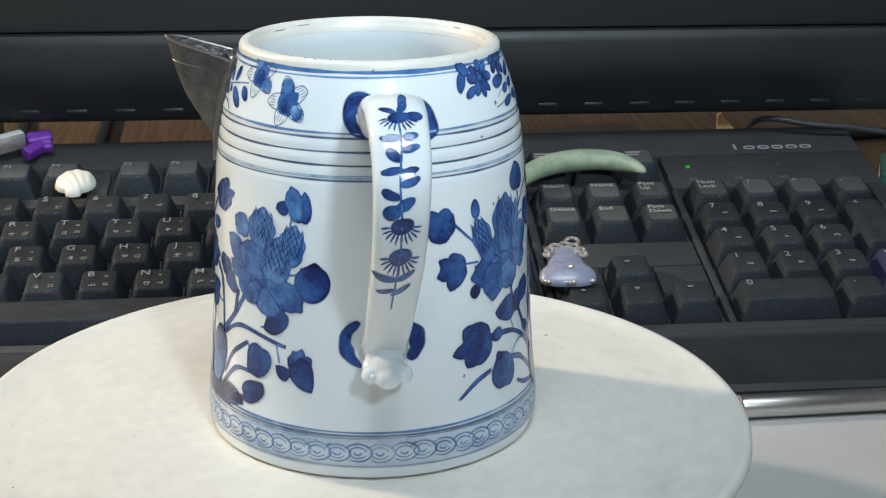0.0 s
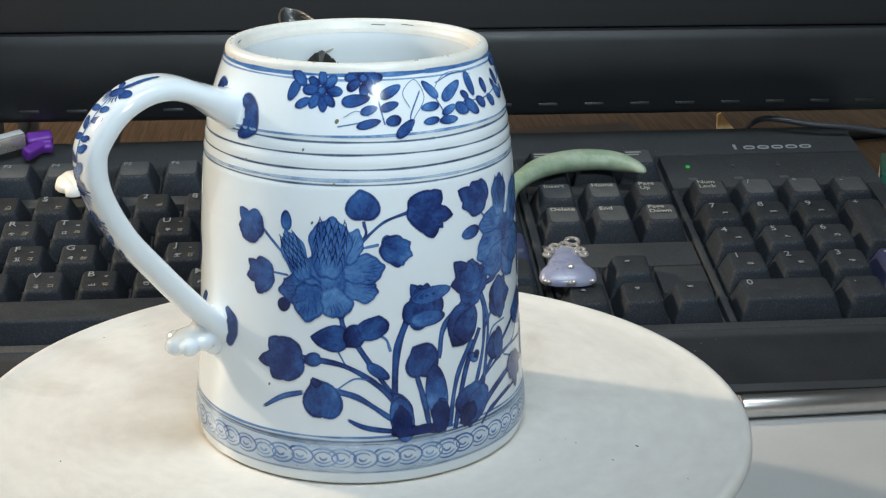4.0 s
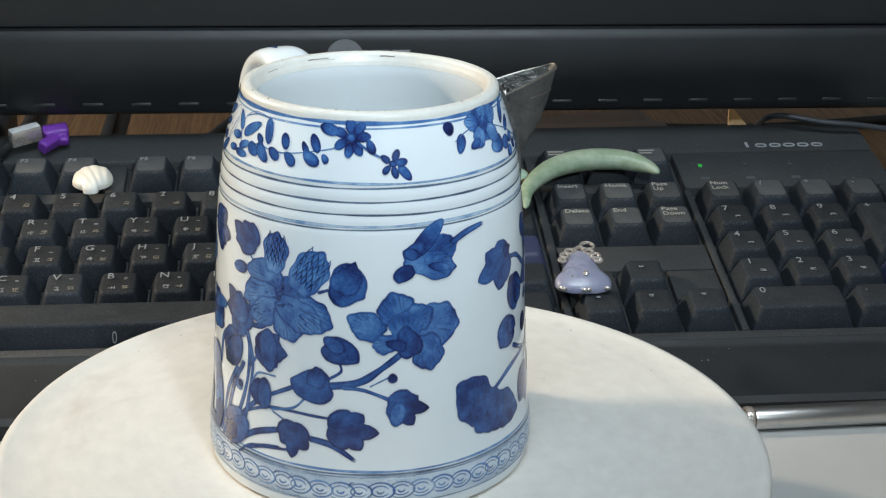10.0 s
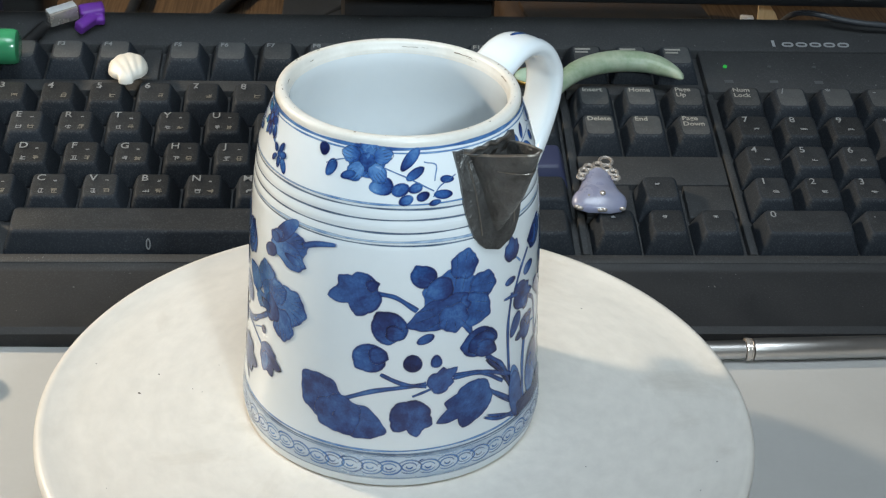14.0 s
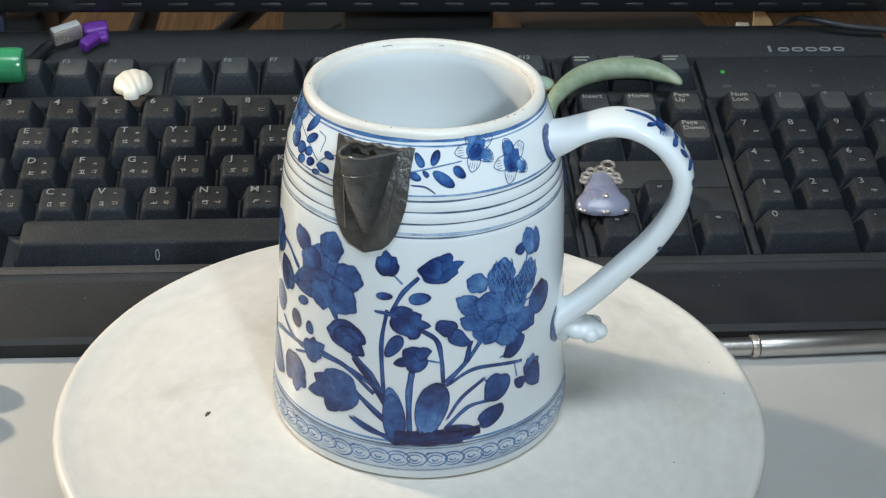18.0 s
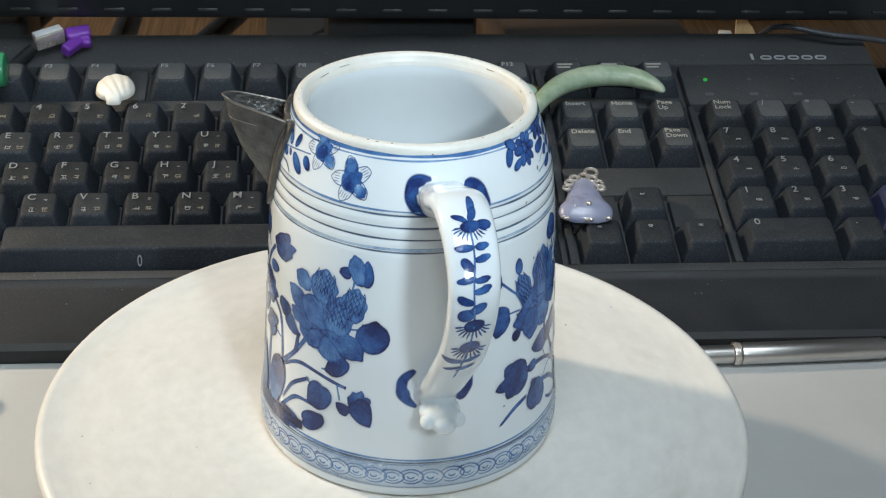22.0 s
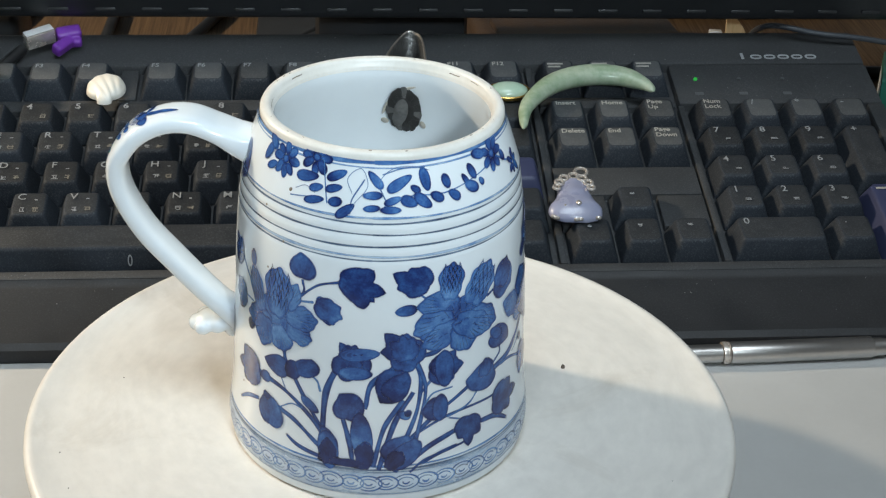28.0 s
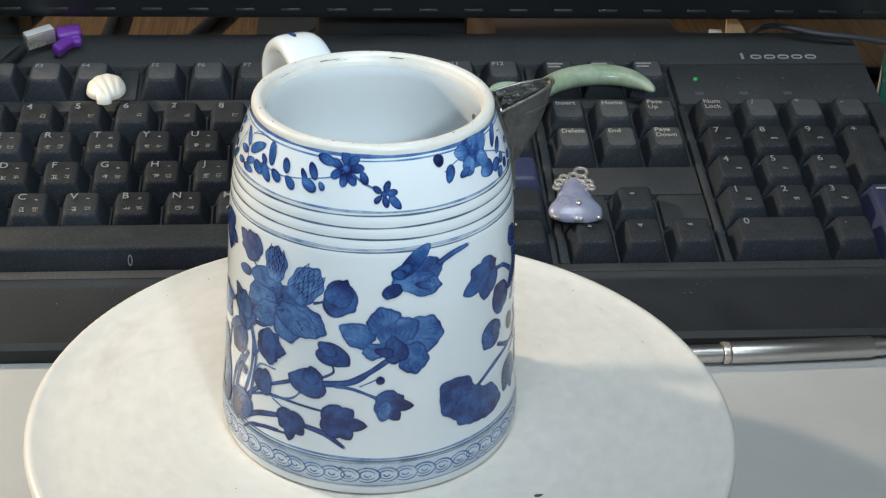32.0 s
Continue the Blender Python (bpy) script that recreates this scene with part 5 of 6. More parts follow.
def spray_of_roses():
    """The spray with the wide flower, the rose and the bird."""
    PAINTED["layer"] = 0
    stem([(17.2, 42.8), (24.5, 43.4), (30.7, 46.2)], 1.03)
    stem([(16.5, 41.9), (18.7, 36.6), (17.5, 27.9), (13.2, 19.4)], 0.96)
    stem([(7.3, 39.8), (0.4, 34.7), (-1.8, 29.9)], 0.62)
    stem([(11.6, 30.1), (5.4, 23.3), (1.7, 12.9)], 1.10)
    stem([(19.4, 32.9), (23.3, 36.2)], 0.62)
    stem([(49.5, 32.1), (61.6, 33.6), (69.2, 36.8), (76.1, 40.3)], 1.38)
    stem([(56.7, 32.2), (64.0, 31.6), (74.2, 28.6)], 0.76)
    stem([(70.7, 34.4), (66.3, 32.9)], 0.28)
    stem([(55.3, 37.9), (55.6, 36.0), (51.9, 34.2)], 0.55)
    stem([(14.3, 19.6), (29.6, 24.3), (50.5, 24.4)], 0.62)
    stem([(14.0, 18.7), (24.3, 25.3), (38.0, 30.6)], 0.96)
    stem([(42.4, 28.1), (38.5, 25.6), (30.3, 24.0)], 0.48)
    blade([(11.3, 10.8), (21.5, 16.3), (33.7, 19.5)], 1.38)
    blade([(18.2, 11.6), (25.7, 13.8), (34.1, 14.9)], 0.89)
    blade([(60.9, 14.2), (52.7, 17.8), (43.8, 18.9)], 1.38)
    stem([(30.9, 23.2), (35.4, 22.0)], 0.34)
    stem([(50.4, 55.0), (48.3, 54.5)], 0.62)
    stem([(17.2, 60.3), (21.2, 58.0)], 0.41)
    stem([(5.9, 13.7), (9.7, 11.0)], 1.24)
    tulip(-4.4, 62.0, 5.1, -46, 0.80)
    oval(-17.6, 54.5, 4.0, -70, 0.50)
    tulip(16.3, 63.3, 5.7, 155, 1.00)
    oval(13.2, 55.8, 2.8, -175, 0.55)
    apple(57.5, 56.6, 4.9, -8, 1.15)
    tulip(57.5, 57.7, 5.2, 66, 0.90)
    tulip(-6.0, 41.4, 6.0, 125, 0.85)
    tulip(12.6, 44.4, 7.8, 132, 0.85)
    apple(8.2, 35.2, 5.7, -99, 0.85)
    tulip(27.4, 38.2, 5.4, -1, 1.10)
    apple(25.9, 39.1, 3.0, 132, 1.00)
    apple(55.1, 40.9, 4.9, -22, 0.75)
    oval(53.4, 42.2, 2.9, 144, 0.60)
    apple(45.9, 31.7, 5.4, -169, 0.85)
    apple(47.1, 33.8, 3.0, 77, 0.90)
    apple(23.9, 27.0, 3.3, -170, 1.15)
    oval(12.5, 26.5, 2.0, 144, 0.60)
    ball_dot(73.1, 34.5, 1.2)
    tulip(76.8, 27.4, 5.4, -10, 1.00)
    oval(74.7, 25.8, 3.0, -101, 0.60)
    ivy(57.8, 21.9, 6.5, -5, 0.95)
    ivy(38.6, 18.7, 4.9, -92, 1.10)
    apple(10.9, 16.2, 5.6, 25, 0.85)
    core(35.3, 51.4, 5.4, 85, 1.30)
    petal(26.1, 55.8, 5.7, 173, 0.70)
    petal(24.0, 50.7, 5.6, -163, 0.75)
    petal(27.3, 47.6, 5.5, -159, 0.60)
    petal(45.7, 48.8, 5.0, -27, 0.80)
    petal(36.4, 46.1, 4.5, -72, 0.95)
    petal(40.2, 48.3, 6.4, -30, 0.60)
    scales(30.6, 61.8, 5.1, 83, 0.70)
    scales(44.1, 58.6, 6.1, 56, 0.72)
    petal(64.6, 47.1, 4.6, 152, 0.75)
    petal(70.8, 42.8, 3.0, -171, 0.80)
    petal(74.5, 50.8, 4.1, 107, 1.10)
    petal(89.1, 46.5, 5.3, -9, 1.00)
    petal(82.2, 48.7, 3.4, 26, 1.00)
    petal(85.5, 40.2, 4.6, -80, 0.85)
    core(77.7, 46.3, 4.2, 88, 0.95)
    apple(78.7, 42.6, 4.4, 111, 0.75)
    apple(74.8, 42.4, 2.7, 171, 0.60)
    # the flying bird
    core(90.5, 63.7, 4.8, 19, 0.72)
    petal(86.8, 60.8, 6.3, -14, 0.50)
    blade([(109.8, 67.7), (101.5, 66.7), (94.1, 64.7)], 1.38)
    oval(85.3, 66.4, 5.6, 44, 0.36)
    oval(81.1, 64.6, 2.3, -159, 0.60)
    oval(79.8, 63.5, 1.9, 155, 0.70)
    apple(77.3, 59.2, 2.9, -158, 0.70)
    oval(90.0, 59.9, 2.9, -12, 0.35)


def spray_under_spout():
    """The spray of broad leaves under the spout."""
    PAINTED["layer"] = 0
    stem([(124.7, 56.5), (132.0, 55.7), (139.4, 52.3)], 1.08)
    stem([(112.8, 25.4), (125.7, 29.2), (142.7, 30.9)], 1.00)
    stem([(128.1, 33.7), (135.6, 31.3), (143.4, 30.3)], 0.92)
    stem([(154.9, 32.2), (166.5, 30.6), (177.1, 25.3)], 1.00)
    stem([(160.5, 46.4), (162.1, 42.4)], 1.08)
    stem([(170.6, 33.3), (-179.9, 25.5), (-172.4, 15.2)], 1.54)
    blade([(169.1, 25.3), (178.3, 19.7), (-172.0, 14.5)], 1.23)
    blade([(169.3, 17.0), (179.1, 14.1), (-172.3, 11.1)], 0.92)
    stem([(140.0, 27.8), (145.6, 29.2)], 0.62)
    blade([(150.1, 20.6), (155.9, 21.0), (161.2, 22.8)], 1.08)
    ivy(118.3, 56.1, 7.1, -165, 0.95)
    apple(123.4, 58.5, 1.9, 25, 0.90)
    apple(130.1, 47.1, 5.0, 117, 0.95)
    apple(132.0, 45.7, 2.6, -7, 0.90)
    apple(123.1, 38.4, 4.6, -178, 0.95)
    apple(126.1, 39.3, 2.6, 8, 1.00)
    ball_dot(139.0, 37.1, 2.4)
    oval(143.7, 43.8, 2.3, -153, 0.55)
    apple(165.4, 39.8, 5.4, -159, 0.85)
    apple(170.4, 40.1, 2.9, -21, 1.00)
    tulip(149.8, 31.2, 4.8, 36, 0.90)
    oval(147.9, 37.0, 1.9, 91, 0.80)
    ivy(138.8, 21.5, 6.3, -75, 1.00)
    ivy(162.2, 23.7, 5.1, 32, 0.90)
    lotus(104.4, 25.2, 7.2, 134, 0.88)
    lotus(119.4, 19.8, 7.0, -20, 0.68)
    lotus(111.6, 20.8, 6.0, -57, 1.05)
    core(153.4, 55.5, 6.6, 91, 1.20)
    apple(142.4, 61.0, 3.6, 147, 0.90)
    dark_petal(158.4, 62.7, 4.1, 76, 0.95)
    dark_petal(166.5, 55.6, 4.1, -7, 1.00)
    dark_petal(162.7, 49.8, 5.6, -30, 0.85)
    dark_petal(149.2, 50.6, 8.3, -161, 0.50)
    dark_petal(154.3, 48.7, 3.9, -81, 1.00)
    apple(149.0, 57.3, 3.8, -167, 0.90)


def spray_of_scaled_flower():
    """The spray with the scaled flower on the far side of the spout."""
    PAINTED["layer"] = 0
    stem([(-174.5, 58.5), (-172.5, 57.2)], 0.46)
    stem([(-166.5, 58.2), (-171.7, 54.3), (-175.5, 49.2)], 0.91)
    stem([(-177.6, 48.3), (-179.4, 38.9), (-178.0, 24.5)], 0.85)
    stem([(-164.4, 44.2), (-158.8, 41.4), (-156.8, 36.2), (-156.0, 29.0)], 0.98)
    stem([(-167.7, 32.2), (-168.7, 25.5), (-168.2, 14.5)], 1.30)
    stem([(159.0, 45.8), (162.9, 42.1)], 0.98)
    stem([(169.9, 34.5), (176.5, 30.6), (179.7, 26.8)], 1.11)
    stem([(155.9, 31.4), (168.4, 30.3), (-178.5, 25.8)], 0.98)
    blade([(168.2, 25.5), (177.0, 20.9), (-175.5, 16.7)], 1.11)
    blade([(167.8, 16.7), (176.1, 14.1), (-173.8, 13.0)], 0.98)
    stem([(-154.2, 29.6), (-146.8, 34.9), (-139.9, 41.5)], 1.11)
    stem([(-147.0, 35.3), (-146.0, 39.4)], 1.17)
    stem([(-153.9, 28.6), (-143.2, 32.1), (-124.2, 30.2)], 0.78)
    blade([(-155.0, 17.8), (-148.8, 24.3), (-139.0, 29.1)], 0.91)
    stem([(-154.4, 16.2), (-146.4, 21.2), (-137.6, 21.8)], 0.85)
    stem([(-132.5, 33.5), (-128.5, 34.0)], 0.39)
    stem([(-125.4, 26.9), (-126.2, 30.0), (-124.2, 30.2)], 0.39)
    stem([(-140.1, 28.4), (-137.7, 26.9)], 0.39)
    stem([(-120.1, 47.1), (-116.5, 47.4)], 0.46)
    stem([(-120.9, 58.0), (-120.1, 60.7)], 0.46)
    stem([(-161.6, 35.7), (-158.3, 35.2)], 0.39)
    tulip(-177.8, 61.5, 4.4, 95, 0.95)
    tulip(-157.6, 60.7, 6.9, 17, 0.72)
    apple(-160.6, 60.8, 3.4, -174, 0.95)
    oval(-178.5, 53.0, 2.1, -178, 0.50)
    oval(-165.5, 53.0, 2.8, 7, 0.60)
    ivy(-170.1, 46.6, 5.5, -11, 0.85)
    blade([(177.3, 48.5), (-177.6, 48.3), (-172.8, 47.5)], 0.91)
    apple(-167.4, 43.5, 2.0, -76, 1.20)
    oval(-174.5, 39.5, 3.7, -123, 0.50)
    ivy(-167.2, 35.9, 4.7, -163, 1.00)
    apple(-164.1, 37.7, 2.4, 33, 0.90)
    apple(167.5, 38.9, 4.8, 171, 0.80)
    apple(168.8, 37.2, 3.8, -27, 0.75)
    ivy(162.1, 22.8, 9.5, -158, 0.80)
    apple(-123.7, 62.1, 2.0, 165, 0.95)
    apple(-115.9, 62.1, 3.9, 82, 0.60)
    petal(-119.3, 63.3, 3.8, 103, 0.55)
    apple(-112.7, 45.6, 4.9, 42, 0.92)
    apple(-155.1, 44.8, 3.2, 143, 0.85)
    apple(-150.5, 41.5, 3.5, -37, 0.70)
    apple(-126.3, 35.7, 4.4, -136, 0.72)
    tulip(-117.4, 26.9, 4.0, 78, 1.00)
    apple(-116.4, 24.3, 4.4, -59, 0.80)
    apple(-123.5, 23.8, 2.4, 144, 0.80)
    apple(-134.4, 25.2, 4.7, -109, 0.95)
    apple(-137.2, 17.1, 4.6, 21, 0.68)
    oval(-173.7, 19.9, 7.2, 103, 0.34)
    oval(-159.9, 21.2, 8.2, 74, 0.42)
    apple(-149.7, 14.2, 5.3, -7, 0.50)
    clump(-172.9, 15.4, 4.0, 105, 0.55)
    clump(-161.3, 17.6, 5.4, 80, 0.56)
    clump(-154.1, 13.9, 6.2, 4, 0.34)
    oval(-174.0, 18.0, 7.7, 99, 0.40)
    oval(-160.3, 21.7, 7.7, 80, 0.52)
    stem([(-172.6, 13.2), (-161.4, 13.3), (-149.6, 13.0)], 3.25)
    stem([(-161.4, 13.6), (-152.0, 13.6), (-142.7, 14.1)], 1.95)
    core(-134.0, 44.7, 6.7, 95, 1.25)
    petal(-143.3, 56.0, 3.2, 152, 0.85)
    petal(-144.8, 49.5, 5.4, 144, 0.50)
    petal(-144.1, 45.1, 4.4, 153, 0.55)
    petal(-136.3, 41.3, 3.4, -133, 0.80)
    petal(-129.6, 39.8, 3.6, -89, 1.00)
    petal(-123.2, 42.5, 5.5, -38, 0.60)
    petal(-136.5, 48.8, 5.1, 156, 0.80)
    scales(-126.7, 49.7, 5.6, 78, 0.85)
    scales(-120.2, 53.6, 4.8, 78, 0.72)
    scales(-133.1, 56.4, 4.8, 81, 0.85)


def shoulder_sprigs():
    """The small sprigs and flowers round the shoulder."""
    PAINTED["layer"] = 0
    blossom(-42.1, 88.6, 3.1, 8)
    blossom(-26.1, 91.3, 3.1, 8)
    stem([(-22.1, 90.1), (-19.1, 82.6)], 0.22)
    stem([(-4.6, 87.4), (-8.6, 83.5), (-9.0, 81.0)], 0.22)
    stem([(5.2, 82.3), (15.5, 84.4), (29.6, 84.1), (47.2, 85.9), (55.4, 87.1)], 0.22)
    stem([(4.4, 89.4), (12.2, 90.6), (20.7, 90.5)], 0.19)
    stem([(0.9, 87.9), (4.5, 84.0)], 0.19)
    stem([(-34.9, 81.5), (-28.0, 82.2)], 0.19)
    oval(-29.7, 86.7, 3.1, 10, 0.42)
    oval(-16.2, 88.2, 2.6, 27, 0.42)
    oval(-24.6, 84.7, 1.8, 14, 0.50)
    oval(-16.9, 85.3, 2.1, 14, 0.45)
    oval(-24.9, 81.9, 2.8, 12, 0.35)
    oval(-15.5, 82.4, 1.8, 9, 0.65)
    oval(-11.5, 80.5, 2.7, 38, 0.42)
    oval(0.9, 87.9, 2.5, 132, 0.40)
    oval(10.0, 87.1, 3.2, 29, 0.38)
    oval(-0.4, 84.6, 2.4, 2, 0.40)
    oval(17.2, 85.8, 1.4, 145, 0.60)
    oval(21.4, 87.8, 2.8, 101, 0.45)
    oval(30.7, 86.6, 1.8, 109, 0.60)
    oval(14.2, 83.2, 2.2, 158, 0.60)
    oval(19.9, 83.1, 2.5, 144, 0.50)
    oval(26.2, 83.5, 1.8, 148, 0.60)
    oval(34.0, 83.1, 1.9, 145, 0.60)
    oval(-0.5, 81.7, 2.0, -177, 0.40)
    oval(7.4, 83.4, 2.1, 21, 0.42)
    oval(6.6, 81.4, 2.5, -1, 0.35)
    oval(44.1, 87.1, 2.1, 113, 0.50)
    oval(40.0, 85.9, 1.4, 119, 0.50)
    oval(43.0, 83.8, 2.3, 147, 0.60)
    oval(48.5, 84.1, 1.1, 129, 0.70)
    tendril([(-8.5, 84.5), (-11.0, 88.0), (-5.5, 90.4), (-2.5, 86.6), (-7.6, 82.6), (-9.0, 80.2)])
    tendril([(4.6, 83.6), (2.4, 87.6), (8.0, 90.6), (16.5, 90.9), (24.0, 89.6)])
    tendril([(-34.0, 83.2), (-29.0, 84.6), (-24.0, 83.4)])
    oval(-53.6, 88.4, 2.4, 70, 0.5)
    oval(-51.6, 91.0, 2.2, 140, 0.55)
    oval(-49.5, 85.9, 1.9, 30, 0.5)
    blossom(58.2, 88.8, 3.0, 7)
    oval(49.6, 90.3, 2.3, 160, 0.55)
    stem([(61.5, 87.6), (67.0, 85.6), (72.0, 84.4)], 0.4)
    oval(66.0, 86.9, 1.6, 110, 0.6)
    blossom(74.1, 83.5, 2.3, 5)
    oval(78.4, 81.6, 2.1, -52, 0.5)
    oval(136.8, 89.5, 3.2, 53, 0.40)
    oval(138.8, 86.3, 2.5, 31, 0.45)
    oval(125.8, 83.4, 2.8, -170, 0.70)
    oval(133.1, 82.8, 2.1, -157, 0.70)
    oval(138.9, 83.1, 1.7, 21, 0.65)
    oval(135.1, 80.4, 1.7, 18, 0.65)
    oval(141.8, 81.2, 1.6, 26, 0.65)
    oval(146.4, 79.6, 1.4, 14, 0.50)
    oval(150.2, 81.3, 2.3, 174, 0.45)
    oval(152.1, 84.6, 1.7, 170, 0.50)
    stem([(127.3, 87.3), (136.1, 85.4), (145.4, 82.6)], 0.22)
    stem([(155.0, 85.1), (149.1, 83.3), (146.7, 81.5)], 0.19)
    stem([(143.6, 88.7), (147.8, 88.0), (147.1, 85.4)], 0.19)
    oval(-166.4, 87.5, 1.9, 117, 0.50)
    oval(-159.8, 88.1, 1.9, 66, 0.55)
    oval(-168.0, 83.9, 1.5, 157, 0.60)
    oval(-163.7, 84.5, 1.0, 136, 0.60)
    oval(-156.3, 83.2, 3.1, 146, 0.42)
    oval(-149.8, 84.6, 1.9, 140, 0.60)
    stem([(-168.2, 85.1), (-156.8, 86.4), (-149.6, 87.0)], 0.22)
    blade([(-159.6, 80.0), (-164.0, 81.6), (-170.0, 81.9)], 0.30)
    ball_dot(98.9, 89.5, 1.4)
    blossom(118.8, 89.0, 4.9, 0)
    oval(103.7, 86.0, 2.1, -116, 0.60)
    oval(111.5, 85.1, 1.8, -160, 0.50)
    stem([(101.9, 86.8), (106.5, 88.0), (112.4, 88.9)], 0.17)
    blossom(-141.9, 89.4, 4.0, 1)
    blossom(-124.9, 84.9, 4.2, 1)


def glaze_spots():
    """Small iron spots and pits in the glaze."""
    PAINTED["layer"] = 0
    pit(-36.1, 82.5, 0.4)
    pit(-48.0, 76.3, 0.2)
    pit(-71.8, 72.5, 0.2)
    pit(-44.4, 60.7, 0.2)
    pit(-60.3, 22.4, 0.2)
    pit(-54.4, 47.5, 0.2)
    pit(-116.6, 48.9, 0.2)
    pit(-90.8, 92.5, 0.2)
    pit(-36.9, 69.2, 0.2)


def handle_roots():
    """The dark crescents painted round both roots of the handle."""
    PAINTED["layer"] = 0
    root([(-91.4, 86.9), (-97.4, 86.7), (-100.3, 84.0), (-98.4, 80.6), (-93.2, 78.5)], 2.8)
    root([(-96.5, 37.8), (-100.6, 35.2), (-101.4, 32.3), (-99.6, 29.4), (-95.8, 27.1)], 3.0)
    root([(-81.3, 37.4), (-78.1, 34.9), (-77.6, 31.4), (-80.4, 28.4)], 3.9)
    root([(-78.0, 85.3), (-73.2, 84.2), (-71.1, 81.1), (-72.8, 78.8), (-77.4, 77.3)], 4.7)
    root([(-94.1, 86.4), (-98.3, 85.6), (-99.5, 83.5), (-98.4, 81.3)], 2.7)

def decorate(ob):
    PAINTED["pot"] = ob
    ring_line(91.85, 0.42, cobalt, 0.60, 0.06)
    ring_line(90.75, 0.16, cobalt, 0.78, 0.08)
    ring_line(79.4, 0.24, cobalt, 0.80)
    ring_line(78.2, 0.20, cobalt_grey, 0.38)
    ring_line(75.4, 0.20, cobalt_grey, 0.34)
    ring_line(72.4, 0.20, cobalt_grey, 0.34)
    ring_line(70.0, 0.34, cobalt, 0.90)
    ring_line(69.1, 0.18, cobalt_grey, 0.45)
    ring_line(11.8, 0.24, cobalt, 0.72)
    ring_line(10.9, 0.20, cobalt_grey, 0.45)
    ring_line(10.3, 0.14, cobalt_grey, 0.62)
    ring_line(3.6, 0.16, cobalt_grey, 0.66)
    chain_border()
    spray_by_handle()
    spray_of_roses()
    spray_under_spout()
    spray_of_scaled_flower()
    shoulder_sprigs()
    handle_roots()
    glaze_spots()
    handle_leaves(ob)


# ---------------------------------------------------------------- small things
def on_board(x, y, z):
    """A place over the keyboard: key widths across and up, metres above the key tops."""
    return BOARD @ Vector((x * U, y * U, z))


def shell():
    place = on_board(5.88, 4.68, 0.0)
    ob = thing("seashell", Matrix.Translation(place) @ BOARD.to_3x3().to_4x4(), "small cream white scallop seashell lying on the keyboard", "seashell")
    bm = bmesh.new()
    rows, cols = 22, 72
    grid = []
    for i in range(rows + 1):
        f = i / rows
        line = []
        for k in range(cols):
            a = 2 * math.pi * k / cols
            # a round cap that narrows to a small square tab at the hinge
            d = abs((math.degrees(a) - 270 + 180) % 360 - 180)
            edge = 1 + (np.interp(d, (0, 19, 27, 50, 75), (1.10, 1.08, 0.84, 0.93, 1.0)) - 1) * f * f
            x = 0.0078 * edge * math.sin(f * math.pi / 2) * math.cos(a)
            y = 0.0012 + 0.0090 * edge * math.sin(f * math.pi / 2) * math.sin(a)
            fan = math.atan2(x - 0.0085, y + 0.0190)
            rib = 0.5 + 0.5 * math.cos(2 * math.pi * fan / 0.15)
            z = 0.0008 + 0.0046 * math.cos(f * math.pi / 2) ** 0.75 + 0.00030 * rib ** 0.8 * (1 - 0.6 * f * f)
            line.append(bm.verts.new((x * (1 + 0.02 * rib * f), y * (1 + 0.015 * rib * f), z)))
        grid.append(line)
    for a, b in zip(grid, grid[1:]):
        for k in range(cols):
            n = (k + 1) % cols
            bm.faces.new((a[k], a[n], b[n], b[k]))
    bm.faces.new([v for v in grid[-1]][::-1])
    bmesh.ops.remove_doubles(bm, verts=bm.verts, dist=0.00001)
    bmesh.ops.recalc_face_normals(bm, faces=bm.faces)
    part("valve", bm, shell_white, ob, "ribbed cream shell", angle=60)
    return ob


